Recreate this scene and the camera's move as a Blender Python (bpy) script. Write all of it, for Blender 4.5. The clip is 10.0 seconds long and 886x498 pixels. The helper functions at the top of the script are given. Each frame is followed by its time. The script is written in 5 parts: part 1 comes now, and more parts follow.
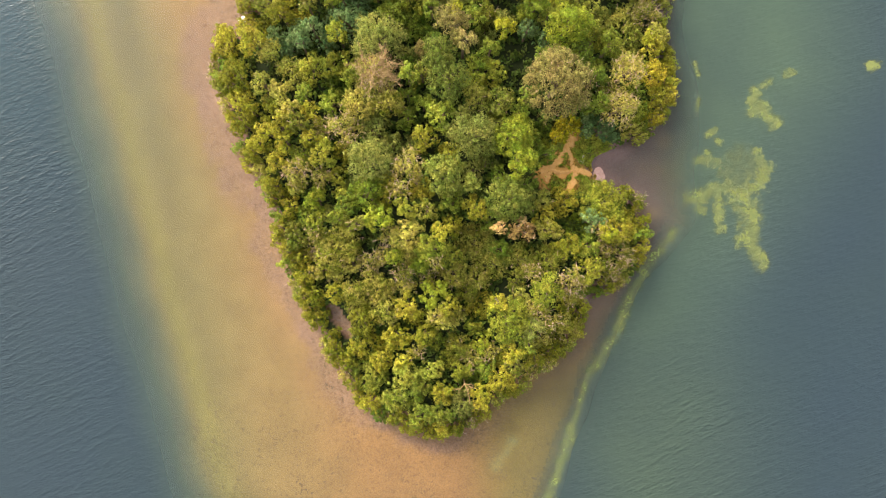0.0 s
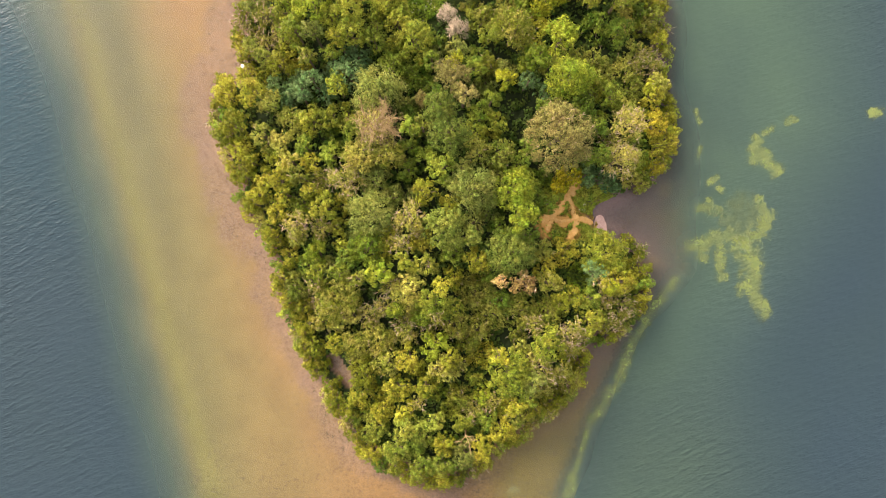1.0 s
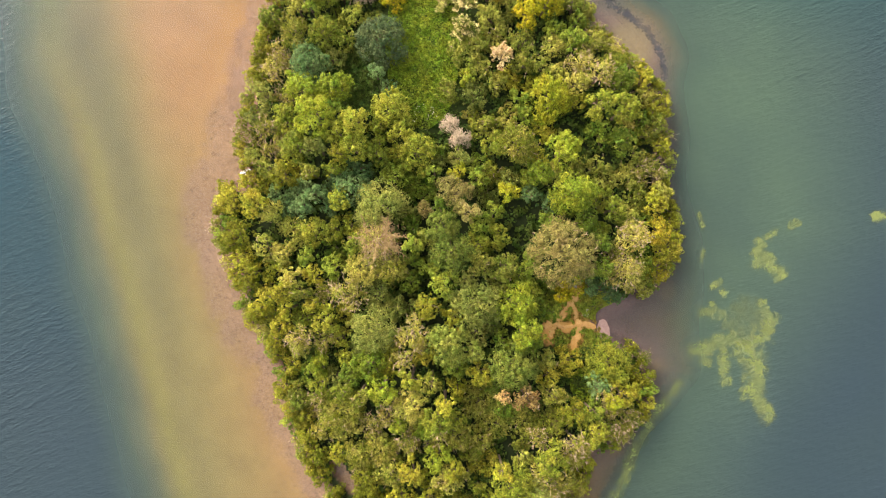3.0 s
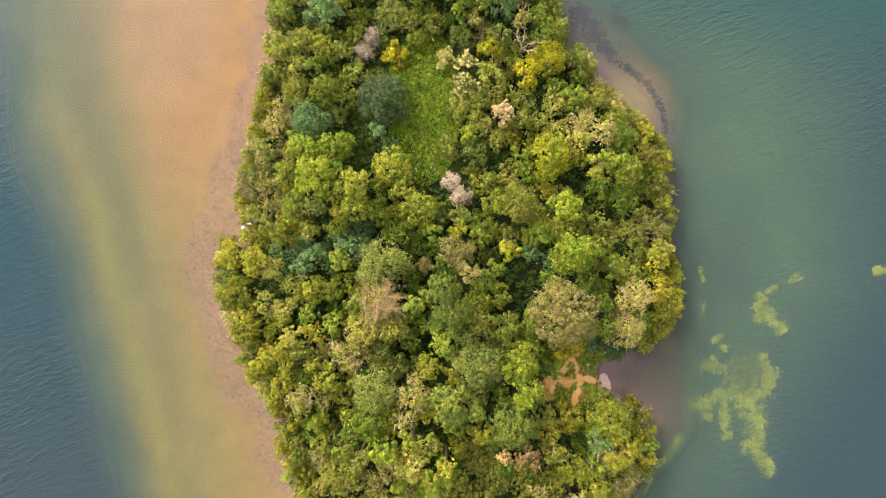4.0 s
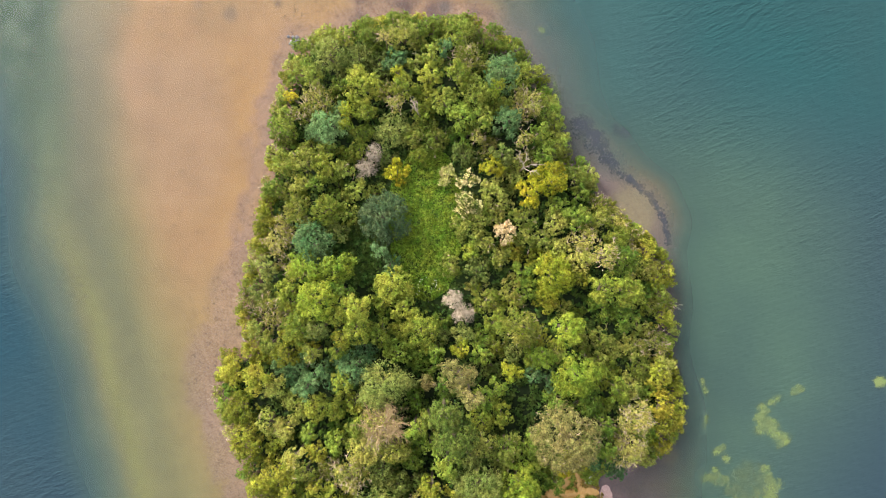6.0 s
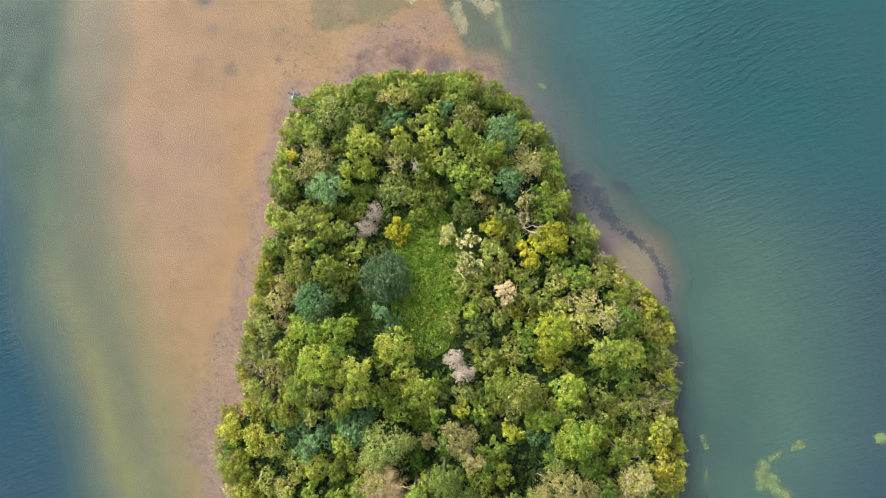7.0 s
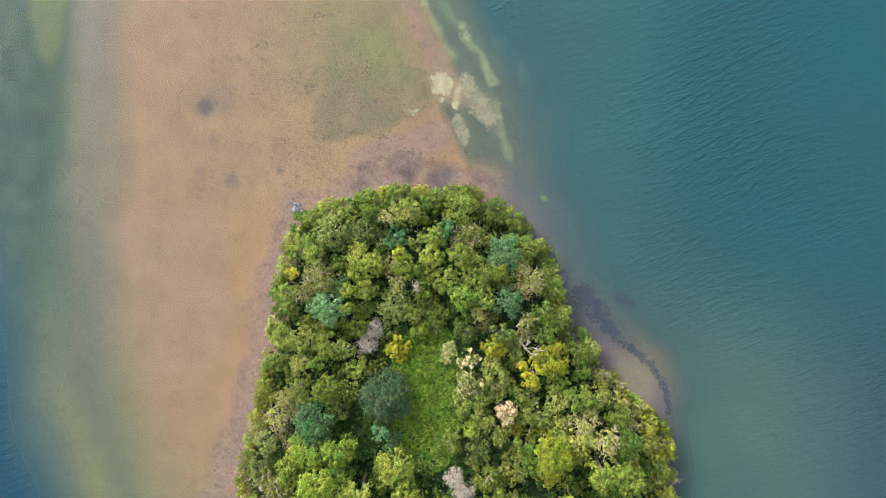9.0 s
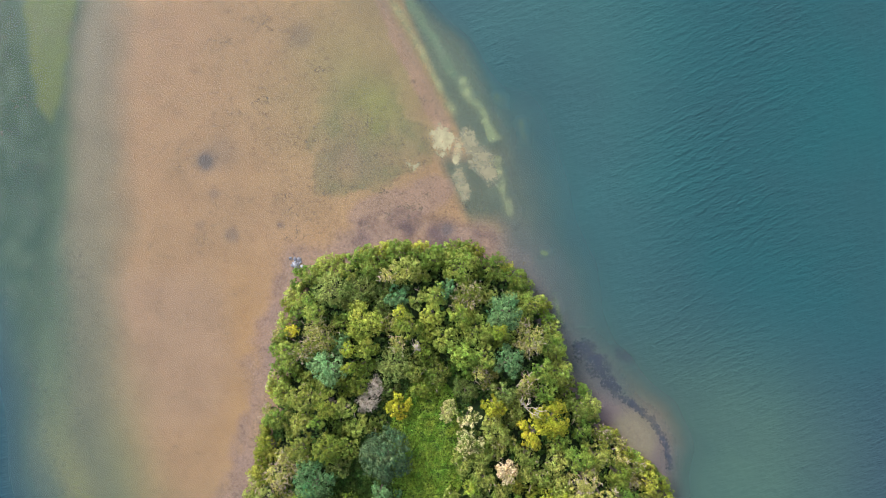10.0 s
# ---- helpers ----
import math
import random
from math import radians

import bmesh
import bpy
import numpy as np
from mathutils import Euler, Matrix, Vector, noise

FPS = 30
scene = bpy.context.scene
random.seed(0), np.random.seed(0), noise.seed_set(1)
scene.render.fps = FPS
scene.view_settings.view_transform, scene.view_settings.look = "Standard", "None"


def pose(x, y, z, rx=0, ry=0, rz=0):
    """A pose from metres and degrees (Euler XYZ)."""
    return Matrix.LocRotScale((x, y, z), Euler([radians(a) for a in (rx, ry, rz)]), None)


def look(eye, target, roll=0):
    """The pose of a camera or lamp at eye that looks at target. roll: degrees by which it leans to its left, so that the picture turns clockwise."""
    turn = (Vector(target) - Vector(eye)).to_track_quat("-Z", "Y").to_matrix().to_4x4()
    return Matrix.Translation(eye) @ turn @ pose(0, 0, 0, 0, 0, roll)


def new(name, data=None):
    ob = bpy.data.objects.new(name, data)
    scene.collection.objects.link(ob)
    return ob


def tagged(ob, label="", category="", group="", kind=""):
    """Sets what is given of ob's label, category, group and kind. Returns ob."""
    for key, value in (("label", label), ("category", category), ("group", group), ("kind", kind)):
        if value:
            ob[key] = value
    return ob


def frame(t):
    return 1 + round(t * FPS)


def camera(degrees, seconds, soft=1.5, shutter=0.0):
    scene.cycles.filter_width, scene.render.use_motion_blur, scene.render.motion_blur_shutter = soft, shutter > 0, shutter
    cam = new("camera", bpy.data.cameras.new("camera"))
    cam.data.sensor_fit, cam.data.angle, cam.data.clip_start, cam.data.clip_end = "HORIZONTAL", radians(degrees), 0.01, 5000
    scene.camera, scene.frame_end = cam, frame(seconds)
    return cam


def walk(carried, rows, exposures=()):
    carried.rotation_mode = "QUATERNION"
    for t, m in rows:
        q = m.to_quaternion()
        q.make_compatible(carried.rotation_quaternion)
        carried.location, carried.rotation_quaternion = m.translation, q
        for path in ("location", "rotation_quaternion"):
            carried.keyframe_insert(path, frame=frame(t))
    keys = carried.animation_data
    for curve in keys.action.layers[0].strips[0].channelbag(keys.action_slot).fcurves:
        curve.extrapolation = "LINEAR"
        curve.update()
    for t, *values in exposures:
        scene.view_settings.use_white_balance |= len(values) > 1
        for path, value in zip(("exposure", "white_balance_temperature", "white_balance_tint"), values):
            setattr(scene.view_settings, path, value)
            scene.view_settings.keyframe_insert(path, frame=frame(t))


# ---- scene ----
# The drone looks straight down from about 105 m over the lake and flies north.
cam = camera(73.7, 10.0, soft=0.92)
PATH = [  # seconds, x, y, height, heading
    (0.0, 0.000, 0.000, 105.164, 0.090),
    (0.5, -0.065, 4.251, 104.995, 0.047),
    (1.0, -0.148, 8.596, 104.831, -0.001),
    (1.5, -0.252, 13.138, 104.686, -0.043),
    (2.0, -0.366, 17.724, 104.603, -0.093),
    (2.5, -0.483, 22.398, 104.602, -0.133),
    (4.0, -0.751, 36.704, 104.642, -0.123),
    (4.5, -0.789, 41.577, 104.631, -0.092),
    (5.0, -0.902, 46.486, 104.586, -0.096),
    (5.5, -0.989, 51.441, 104.546, -0.094),
    (7.0, -1.122, 66.307, 104.529, -0.101),
    (7.5, -1.147, 71.270, 104.507, -0.059),
    (8.0, -1.172, 76.211, 104.458, 0.009),
    (8.5, -1.241, 81.129, 104.414, 0.089),
    (9.0, -1.273, 86.079, 104.386, 0.157),
    (9.5, -1.298, 90.944, 104.341, 0.195),
    (10.0, -1.393, 95.782, 104.289, 0.227),
]
EXPOSURE = [  # seconds, stops, kelvin, tint: the camera grows cooler on the way
    (0.0, 2.09, 7350, 16), (2.5, 2.07, 7300, 15), (4.5, 2.01, 6900, 11), (5.5, 1.97, 6400, 10), (7.0, 1.88, 5800, 8), (8.5, 1.80, 5400, 8), (10.0, 1.75, 5450, 9)]
walk(cam, [(t, pose(x, y, z, 0, 0, turn)) for t, x, y, z, turn in PATH], EXPOSURE)

# ---- world and sun: a bright, mostly clouded sky ----
SUN_HEIGHT, SUN_BEARING = 32.0, 316.0
world = bpy.data.worlds.new("sky")
scene.world = world
world.use_nodes = True
wn, wl = world.node_tree.nodes, world.node_tree.links
sky = wn.new("ShaderNodeTexSky")
sky.sky_type = "NISHITA"
sky.sun_disc = False
sky.sun_elevation = radians(SUN_HEIGHT)
sky.sun_rotation = radians(SUN_BEARING)
sky.dust_density = 4.0
cloud = wn.new("ShaderNodeHueSaturation")
cloud.inputs["Saturation"].default_value = 0.40
wl.new(sky.outputs["Color"], cloud.inputs["Color"])
wl.new(cloud.outputs["Color"], wn["Background"].inputs["Color"])
wn["Background"].inputs["Strength"].default_value = 0.15
sun_data = bpy.data.lights.new("sun", "SUN")
sun_data.energy = 0.70
sun_data.angle = radians(22)
sun_data.color = (1.0, 0.95, 0.86)
sun = new("sun", sun_data)
bearing, rise = radians(SUN_BEARING), radians(SUN_HEIGHT)
sun.matrix_world = look((math.sin(bearing) * math.cos(rise) * 200, 40 + math.cos(bearing) * math.cos(rise) * 200, math.sin(rise) * 200), (0, 40, 0))


# ---- materials ----
def material(name):
    m = bpy.data.materials.new(name)
    m.use_nodes = True
    return m, m.node_tree.nodes, m.node_tree.links, m.node_tree.nodes["Principled BSDF"]


def noise_node(n, l, scale, detail=3.0, vector=None, rough=0.55):
    t = n.new("ShaderNodeTexNoise")
    t.inputs["Scale"].default_value = scale
    t.inputs["Detail"].default_value = detail
    t.inputs["Roughness"].default_value = rough
    if vector is not None:
        l.new(vector, t.inputs["Vector"])
    return t.outputs["Fac"]


def ramp_node(n, l, fac, *stops):
    r = n.new("ShaderNodeValToRGB")
    e = r.color_ramp.elements
    while len(e) < len(stops):
        e.new(0.5)
    for item, (at, colour) in zip(e, stops):
        item.position, item.color = at, (*colour, 1.0)
    l.new(fac, r.inputs["Fac"])
    return r.outputs["Color"]


def range_node(n, l, value, a, b, c, d):
    r = n.new("ShaderNodeMapRange")
    for i, v in zip((1, 2, 3, 4), (a, b, c, d)):
        r.inputs[i].default_value = v
    l.new(value, r.inputs[0])
    return r.outputs[0]


def math_node(n, l, kind, a, b):
    r = n.new("ShaderNodeMath")
    r.operation = kind
    for i, v in enumerate((a, b)):
        if isinstance(v, (int, float)):
            r.inputs[i].default_value = v
        else:
            l.new(v, r.inputs[i])
    return r.outputs[0]


def mix_node(n, l, fac, a, b, blend="MIX"):
    r = n.new("ShaderNodeMix")
    r.data_type, r.blend_type = "RGBA", blend
    for i, v in ((0, fac), (6, a), (7, b)):
        if isinstance(v, (int, float)):
            r.inputs[i].default_value = v
        elif isinstance(v, tuple):
            r.inputs[i].default_value = (*v, 1.0)
        else:
            l.new(v, r.inputs[i])
    return r.outputs[2]


def foliage(name, main, second, patch=0.5):
    """Leaves: two tones in patches of about a metre, each leaf a little different, light passing through."""
    m, n, l, p = material(name)
    where = n.new("ShaderNodeNewGeometry")
    ob = n.new("ShaderNodeObjectInfo")
    clump = noise_node(n, l, 0.75, 4.0, where.outputs["Position"])
    clump = math_node(n, l, "ADD", clump, math_node(n, l, "MULTIPLY", math_node(n, l, "SUBTRACT", ob.outputs["Random"], 0.5), 0.25))
    tone = ramp_node(n, l, clump, (0.36, main), (0.5 + 0.28 * patch, second))
    each = range_node(n, l, where.outputs["Random Per Island"], 0, 1, 0.58, 1.42)
    tree_tone = range_node(n, l, ob.outputs["Random"], 0, 1, 0.76, 1.22)
    lump = range_node(n, l, noise_node(n, l, 1.6, 2.0, where.outputs["Position"]), 0.34, 0.66, 0.68, 1.29)
    gain = math_node(n, l, "MULTIPLY", math_node(n, l, "MULTIPLY", each, lump), tree_tone)
    hsv = n.new("ShaderNodeHueSaturation")
    l.new(tone, hsv.inputs["Color"])
    l.new(gain, hsv.inputs["Value"])
    drift = range_node(n, l, noise_node(n, l, 0.42, 3.0, where.outputs["Position"], 0.6), 0.36, 0.64, -0.016, 0.019)
    l.new(math_node(n, l, "ADD", range_node(n, l, where.outputs["Random Per Island"], 0, 1, 0.487, 0.513), drift), hsv.inputs["Hue"])
    l.new(hsv.outputs["Color"], p.inputs["Base Color"])
    p.inputs["Roughness"].default_value = 0.55
    p.inputs["Specular IOR Level"].default_value = 0.16
    thin = n.new("ShaderNodeBsdfTranslucent")
    l.new(hsv.outputs["Color"], thin.inputs["Color"])
    both = n.new("ShaderNodeMixShader")
    both.inputs["Fac"].default_value = 0.38
    l.new(p.outputs[0], both.inputs[1])
    l.new(thin.outputs[0], both.inputs[2])
    l.new(both.outputs[0], n["Material Output"].inputs["Surface"])
    return m


def twig_stuff(name, pale, dark):
    m, n, l, p = material(name)
    where = n.new("ShaderNodeNewGeometry")
    col = ramp_node(n, l, where.outputs["Random Per Island"], (0.0, dark), (1.0, pale))
    grain = noise_node(n, l, 9.0, 3.0, where.outputs["Position"])
    col = mix_node(n, l, range_node(n, l, grain, 0.3, 0.7, 0.0, 0.35), col, dark)
    l.new(col, p.inputs["Base Color"])
    p.inputs["Roughness"].default_value = 0.85
    p.inputs["Specular IOR Level"].default_value = 0.15
    return m


LEAVES = {
    "wi": foliage("willow_leaves", (0.188, 0.206, 0.013), (0.300, 0.276, 0.030)),
    "wn": foliage("alder_willow_leaves", (0.140, 0.192, 0.018), (0.246, 0.262, 0.038)),
    "ws": foliage("pale_willow_leaves", (0.182, 0.205, 0.017), (0.330, 0.305, 0.062)),
    "ol": foliage("oak_leaves", (0.158, 0.194, 0.020), (0.280, 0.278, 0.050)),
    "wg": foliage("golden_willow_leaves", (0.215, 0.205, 0.012), (0.330, 0.280, 0.026)),
    "lg": foliage("lime_leaves", (0.128, 0.172, 0.022), (0.235, 0.262, 0.046)),
    "gr": foliage("alder_leaves", (0.112, 0.178, 0.016), (0.210, 0.255, 0.030)),
    "li": foliage("ash_leaves", (0.130, 0.188, 0.012), (0.235, 0.270, 0.024)),
    "te": foliage("holly_leaves", (0.078, 0.150, 0.044), (0.160, 0.232, 0.076)),
    "bl": foliage("blue_green_leaves", (0.086, 0.138, 0.050), (0.205, 0.238, 0.088)),
    "gb": foliage("grey_willow_leaves", (0.212, 0.190, 0.050), (0.318, 0.272, 0.086)),
    "gg": foliage("grey_green_leaves", (0.135, 0.168, 0.026), (0.240, 0.258, 0.056)),
    "ye": foliage("golden_leaves", (0.270, 0.262, 0.010), (0.390, 0.335, 0.016)),
    "yl": foliage("yellow_green_leaves", (0.178, 0.218, 0.012), (0.285, 0.290, 0.020)),
    "ly": foliage("sallow_leaves", (0.165, 0.205, 0.017), (0.265, 0.275, 0.032)),
    "hz": foliage("thinning_leaves", (0.195, 0.215, 0.022), (0.330, 0.295, 0.065), 0.4),
    "cr": foliage("elder_leaves", (0.160, 0.180, 0.022), (0.330, 0.310, 0.080), 0.2),
    "or": foliage("withered_leaves", (0.270, 0.170, 0.055), (0.390, 0.265, 0.100)),
    "pk": foliage("pale_blossom", (0.42, 0.36, 0.13), (0.60, 0.50, 0.22)),
    "pp": foliage("pink_blossom", (0.500, 0.345, 0.150), (0.700, 0.545, 0.310)),
    "herb": foliage("nettle_leaves", (0.104, 0.180, 0.010), (0.190, 0.246, 0.020)),
    "dry": foliage("dry_grass", (0.26, 0.20, 0.035), (0.40, 0.26, 0.06)),
    # undergrowth colour darkened to paint the shade between the crowns
    "under": foliage("shade_dark_bramble_leaves", (0.040, 0.080, 0.012), (0.085, 0.125, 0.020)),
    "turf": foliage("meadow_grass", (0.165, 0.245, 0.022), (0.280, 0.305, 0.042)),
    # grass of the hollow, with the shade there put into its colour
    "hollow_shade": foliage("grass_with_painted_shade", (0.034, 0.068, 0.008), (0.060, 0.098, 0.012)),
}
BARK = twig_stuff("bark", (0.20, 0.15, 0.10), (0.075, 0.055, 0.040))
TWIG_PINK = twig_stuff("pinkish_twigs", (0.58, 0.44, 0.31), (0.28, 0.19, 0.12))
TWIG_PALE = twig_stuff("bleached_twigs", (0.47, 0.38, 0.26), (0.28, 0.21, 0.14))
TWIG_BROWN = twig_stuff("brown_twigs", (0.36, 0.26, 0.12), (0.19, 0.125, 0.055))


def bed_stuff():
    """Earth, sand, silt and weed; the tint of each place is held by the sheet itself."""
    m, n, l, p = material("lake_bed")
    tint = n.new("ShaderNodeAttribute")
    tint.attribute_name = "tint"
    rough = n.new("ShaderNodeAttribute")
    rough.attribute_name = "speckle"
    where = n.new("ShaderNodeNewGeometry").outputs["Position"]
    broad = range_node(n, l, noise_node(n, l, 0.16, 5.0, where), 0.3, 0.7, 0.92, 1.08)
    fine = noise_node(n, l, 4.5, 3.0, where, 0.75)
    blots = noise_node(n, l, 1.1, 6.0, where, 0.78)
    col = mix_node(n, l, 1.0, tint.outputs["Color"], broad, "MULTIPLY")
    amount = math_node(n, l, "MULTIPLY", range_node(n, l, fine, 0.54, 0.74, 0.0, 0.8), rough.outputs["Fac"])
    col = mix_node(n, l, amount, col, mix_node(n, l, 1.0, col, (1.45, 1.38, 1.35), "MULTIPLY"))
    amount = math_node(n, l, "MULTIPLY", range_node(n, l, blots, 0.54, 0.68, 0.0, 0.52), rough.outputs["Fac"])
    col = mix_node(n, l, amount, col, (0.055, 0.034, 0.036))
    worm = math_node(n, l, "ABSOLUTE", math_node(n, l, "SUBTRACT", noise_node(n, l, 0.55, 3.0, where, 0.6), 0.5), 0.0)
    patch = range_node(n, l, noise_node(n, l, 0.13, 3.0, where), 0.50, 0.64, 0.0, 0.9)
    amount = math_node(n, l, "MULTIPLY", range_node(n, l, worm, 0.007, 0.021, 1.35, 0.0), math_node(n, l, "MULTIPLY", math_node(n, l, "MULTIPLY", patch, range_node(n, l, noise_node(n, l, 1.3, 2.0, where), 0.42, 0.54, 0.0, 1.0)), rough.outputs["Fac"]))
    col = mix_node(n, l, amount, col, (0.17, 0.115, 0.065))
    grain = math_node(n, l, "ADD", 1.0, math_node(n, l, "MULTIPLY", range_node(n, l, noise_node(n, l, 3.6, 5.0, where, 0.8), 0.3, 0.7, -1.0, 1.0), range_node(n, l, rough.outputs["Fac"], 0.2, 0.9, 0.08, 0.40)))
    col = mix_node(n, l, 1.0, col, grain, "MULTIPLY")
    l.new(col, p.inputs["Base Color"])
    p.inputs["Roughness"].default_value = 0.95
    p.inputs["Specular IOR Level"].default_value = 0.1
    bump = n.new("ShaderNodeBump")
    bump.inputs["Strength"].default_value = 0.4
    bump.inputs["Distance"].default_value = 0.15
    l.new(fine, bump.inputs["Height"])
    l.new(bump.outputs["Normal"], p.inputs["Normal"])
    return m


def water_stuff():
    """Lake water: clear over the shallows, murky where it is deep, with wind ripples."""
    m, n, l, p = material("lake_water")
    column = n.new("ShaderNodeAttribute")
    column.attribute_name = "column"
    d = column.outputs["Fac"]
    where = n.new("ShaderNodeNewGeometry").outputs["Position"]
    murk = n.new("ShaderNodeAttribute")
    murk.attribute_name = "murk"
    broad = noise_node(n, l, 0.045, 3.0, where)
    body = mix_node(n, l, range_node(n, l, broad, 0.35, 0.65, 0.0, 0.35), murk.outputs["Color"], (0.020, 0.036, 0.038))
    # ripples, two trains
    heights = []
    for turn, along, across, detail in ((26, 0.46, 1.2, 2.0), (14, 0.95, 2.7, 2.0)):
        mp = n.new("ShaderNodeMapping")
        mp.vector_type = "TEXTURE"
        mp.inputs["Rotation"].default_value = (0, 0, radians(turn))
        mp.inputs["Scale"].default_value = (1 / along, 1 / across, 1)
        l.new(where, mp.inputs["Vector"])
        heights.append(noise_node(n, l, 1.0, detail, mp.outputs["Vector"], 0.6))
    h = math_node(n, l, "ADD", math_node(n, l, "MULTIPLY", math_node(n, l, "POWER", heights[0], 2.0), 1.5), math_node(n, l, "MULTIPLY", heights[1], 0.45))
    gust = range_node(n, l, noise_node(n, l, 0.03, 3.0, where), 0.38, 0.62, 0.35, 1.0)
    wind = n.new("ShaderNodeAttribute")
    wind.attribute_name = "wind"
    gust = math_node(n, l, "MULTIPLY", gust, wind.outputs["Fac"])
    power = math_node(n, l, "MULTIPLY", gust, range_node(n, l, d, 0.5, 2.6, 0.10, 1.0))
    bump = n.new("ShaderNodeBump")
    bump.inputs["Distance"].default_value = 0.32
    l.new(power, bump.inputs["Strength"])
    l.new(h, bump.inputs["Height"])
    l.new(body, p.inputs["Base Color"])
    p.inputs["Roughness"].default_value = 0.5
    p.inputs["Specular IOR Level"].default_value = 0.0
    l.new(bump.outputs["Normal"], p.inputs["Normal"])
    clear = n.new("ShaderNodeBsdfTransparent")
    clear.inputs["Color"].default_value = (0.93, 0.97, 0.95, 1)
    hidden = math_node(n, l, "SUBTRACT", 1.0, math_node(n, l, "POWER", 2.71828, math_node(n, l, "MULTIPLY", d, -1.25)))
    inner = n.new("ShaderNodeMixShader")
    l.new(hidden, inner.inputs["Fac"])
    l.new(clear.outputs[0], inner.inputs[1])
    l.new(p.outputs[0], inner.inputs[2])
    calm = n.new("ShaderNodeBump")
    calm.inputs["Distance"].default_value = 0.08
    l.new(power, calm.inputs["Strength"])
    l.new(h, calm.inputs["Height"])
    gloss = n.new("ShaderNodeBsdfGlossy")
    gloss.inputs["Roughness"].default_value = 0.03
    l.new(calm.outputs["Normal"], gloss.inputs["Normal"])
    fres = n.new("ShaderNodeFresnel")
    fres.inputs["IOR"].default_value = 1.33
    l.new(calm.outputs["Normal"], fres.inputs["Normal"])
    out = n.new("ShaderNodeMixShader")
    l.new(fres.outputs[0], out.inputs["Fac"])
    l.new(inner.outputs[0], out.inputs[1])
    l.new(gloss.outputs[0], out.inputs[2])
    l.new(out.outputs[0], n["Material Output"].inputs["Surface"])
    return m


def algae_stuff(name, colour, second, cover, full=0.75):
    """Ragged mats of algae with holes and wisps."""
    m, n, l, p = material(name)
    where = n.new("ShaderNodeNewGeometry").outputs["Position"]
    edge = n.new("ShaderNodeAttribute")
    edge.attribute_name = "cover"
    torn = math_node(n, l, "ADD", noise_node(n, l, 0.55, 5.0, where, 0.65), math_node(n, l, "MULTIPLY", noise_node(n, l, 2.2, 5.0, where, 0.7), 0.6))
    torn = math_node(n, l, "ADD", torn, math_node(n, l, "MULTIPLY", noise_node(n, l, 5.0, 2.0, where), 0.45))
    body = math_node(n, l, "ADD", edge.outputs["Fac"], math_node(n, l, "MULTIPLY", math_node(n, l, "SUBTRACT", torn, 1.01), 3.0))
    thin = range_node(n, l, noise_node(n, l, 0.35, 4.0, where), 0.36, 0.56, 0.6, 1.0)
    there = math_node(n, l, "MULTIPLY", range_node(n, l, body, 0.30, full, 0.0, cover), thin)
    col = mix_node(n, l, range_node(n, l, noise_node(n, l, 0.9, 4.0, where), 0.35, 0.65, 0.0, 1.0), colour, second)
    l.new(col, p.inputs["Base Color"])
    p.inputs["Roughness"].default_value = 0.7
    p.inputs["Specular IOR Level"].default_value = 0.2
    clear = n.new("ShaderNodeBsdfTransparent")
    out = n.new("ShaderNodeMixShader")
    l.new(there, out.inputs["Fac"])
    l.new(clear.outputs[0], out.inputs[1])
    l.new(p.outputs[0], out.inputs[2])
    l.new(out.outputs[0], n["Material Output"].inputs["Surface"])
    return m


def earth_stuff(name, a, b, scale=1.2):
    m, n, l, p = material(name)
    where = n.new("ShaderNodeNewGeometry").outputs["Position"]
    col = ramp_node(n, l, noise_node(n, l, scale, 6.0, where, 0.65), (0.32, a), (0.68, b))
    grain = range_node(n, l, noise_node(n, l, 8.0, 3.0, where), 0.3, 0.7, 0.8, 1.15)
    l.new(mix_node(n, l, 1.0, col, grain, "MULTIPLY"), p.inputs["Base Color"])
    p.inputs["Roughness"].default_value = 0.95
    bump = n.new("ShaderNodeBump")
    bump.inputs["Strength"].default_value = 0.5
    bump.inputs["Distance"].default_value = 0.08
    l.new(noise_node(n, l, 5.0, 4.0, where), bump.inputs["Height"])
    l.new(bump.outputs["Normal"], p.inputs["Normal"])
    return m


BED = bed_stuff()
WATER = water_stuff()
ALGAE = algae_stuff("yellow_green_algae", (0.140, 0.165, 0.048), (0.100, 0.132, 0.045), 0.8)
ALGAE_FILM = algae_stuff("algae_film", (0.10, 0.12, 0.045), (0.075, 0.10, 0.045), 0.45)
ALGAE_SOFT = algae_stuff("sunken_algae", (0.150, 0.178, 0.052), (0.110, 0.145, 0.046), 0.78, 1.2)
ALGAE_SOFT_YELLOW = algae_stuff("sunken_yellow_algae", (0.22, 0.21, 0.085), (0.15, 0.16, 0.065), 0.75, 1.5)
ALGAE_BAR = algae_stuff("thin_green_algae", (0.120, 0.152, 0.072), (0.085, 0.120, 0.062), 0.6, 1.2)
ALGAE_PALE = algae_stuff("bleached_algae", (0.280, 0.232, 0.118), (0.21, 0.175, 0.088), 0.88, 0.5)
ALGAE_OLIVE = algae_stuff("olive_algae", (0.205, 0.166, 0.090), (0.155, 0.132, 0.068), 0.82, 0.48)
ALGAE_DARK = algae_stuff("dark_weed", (0.020, 0.023, 0.032), (0.034, 0.037, 0.046), 0.85)
CLAY = earth_stuff("trodden_clay", (0.45, 0.235, 0.062), (0.56, 0.325, 0.115))
SHINGLE = earth_stuff("pink_shingle", (0.34, 0.205, 0.175), (0.45, 0.295, 0.255), 2.5)
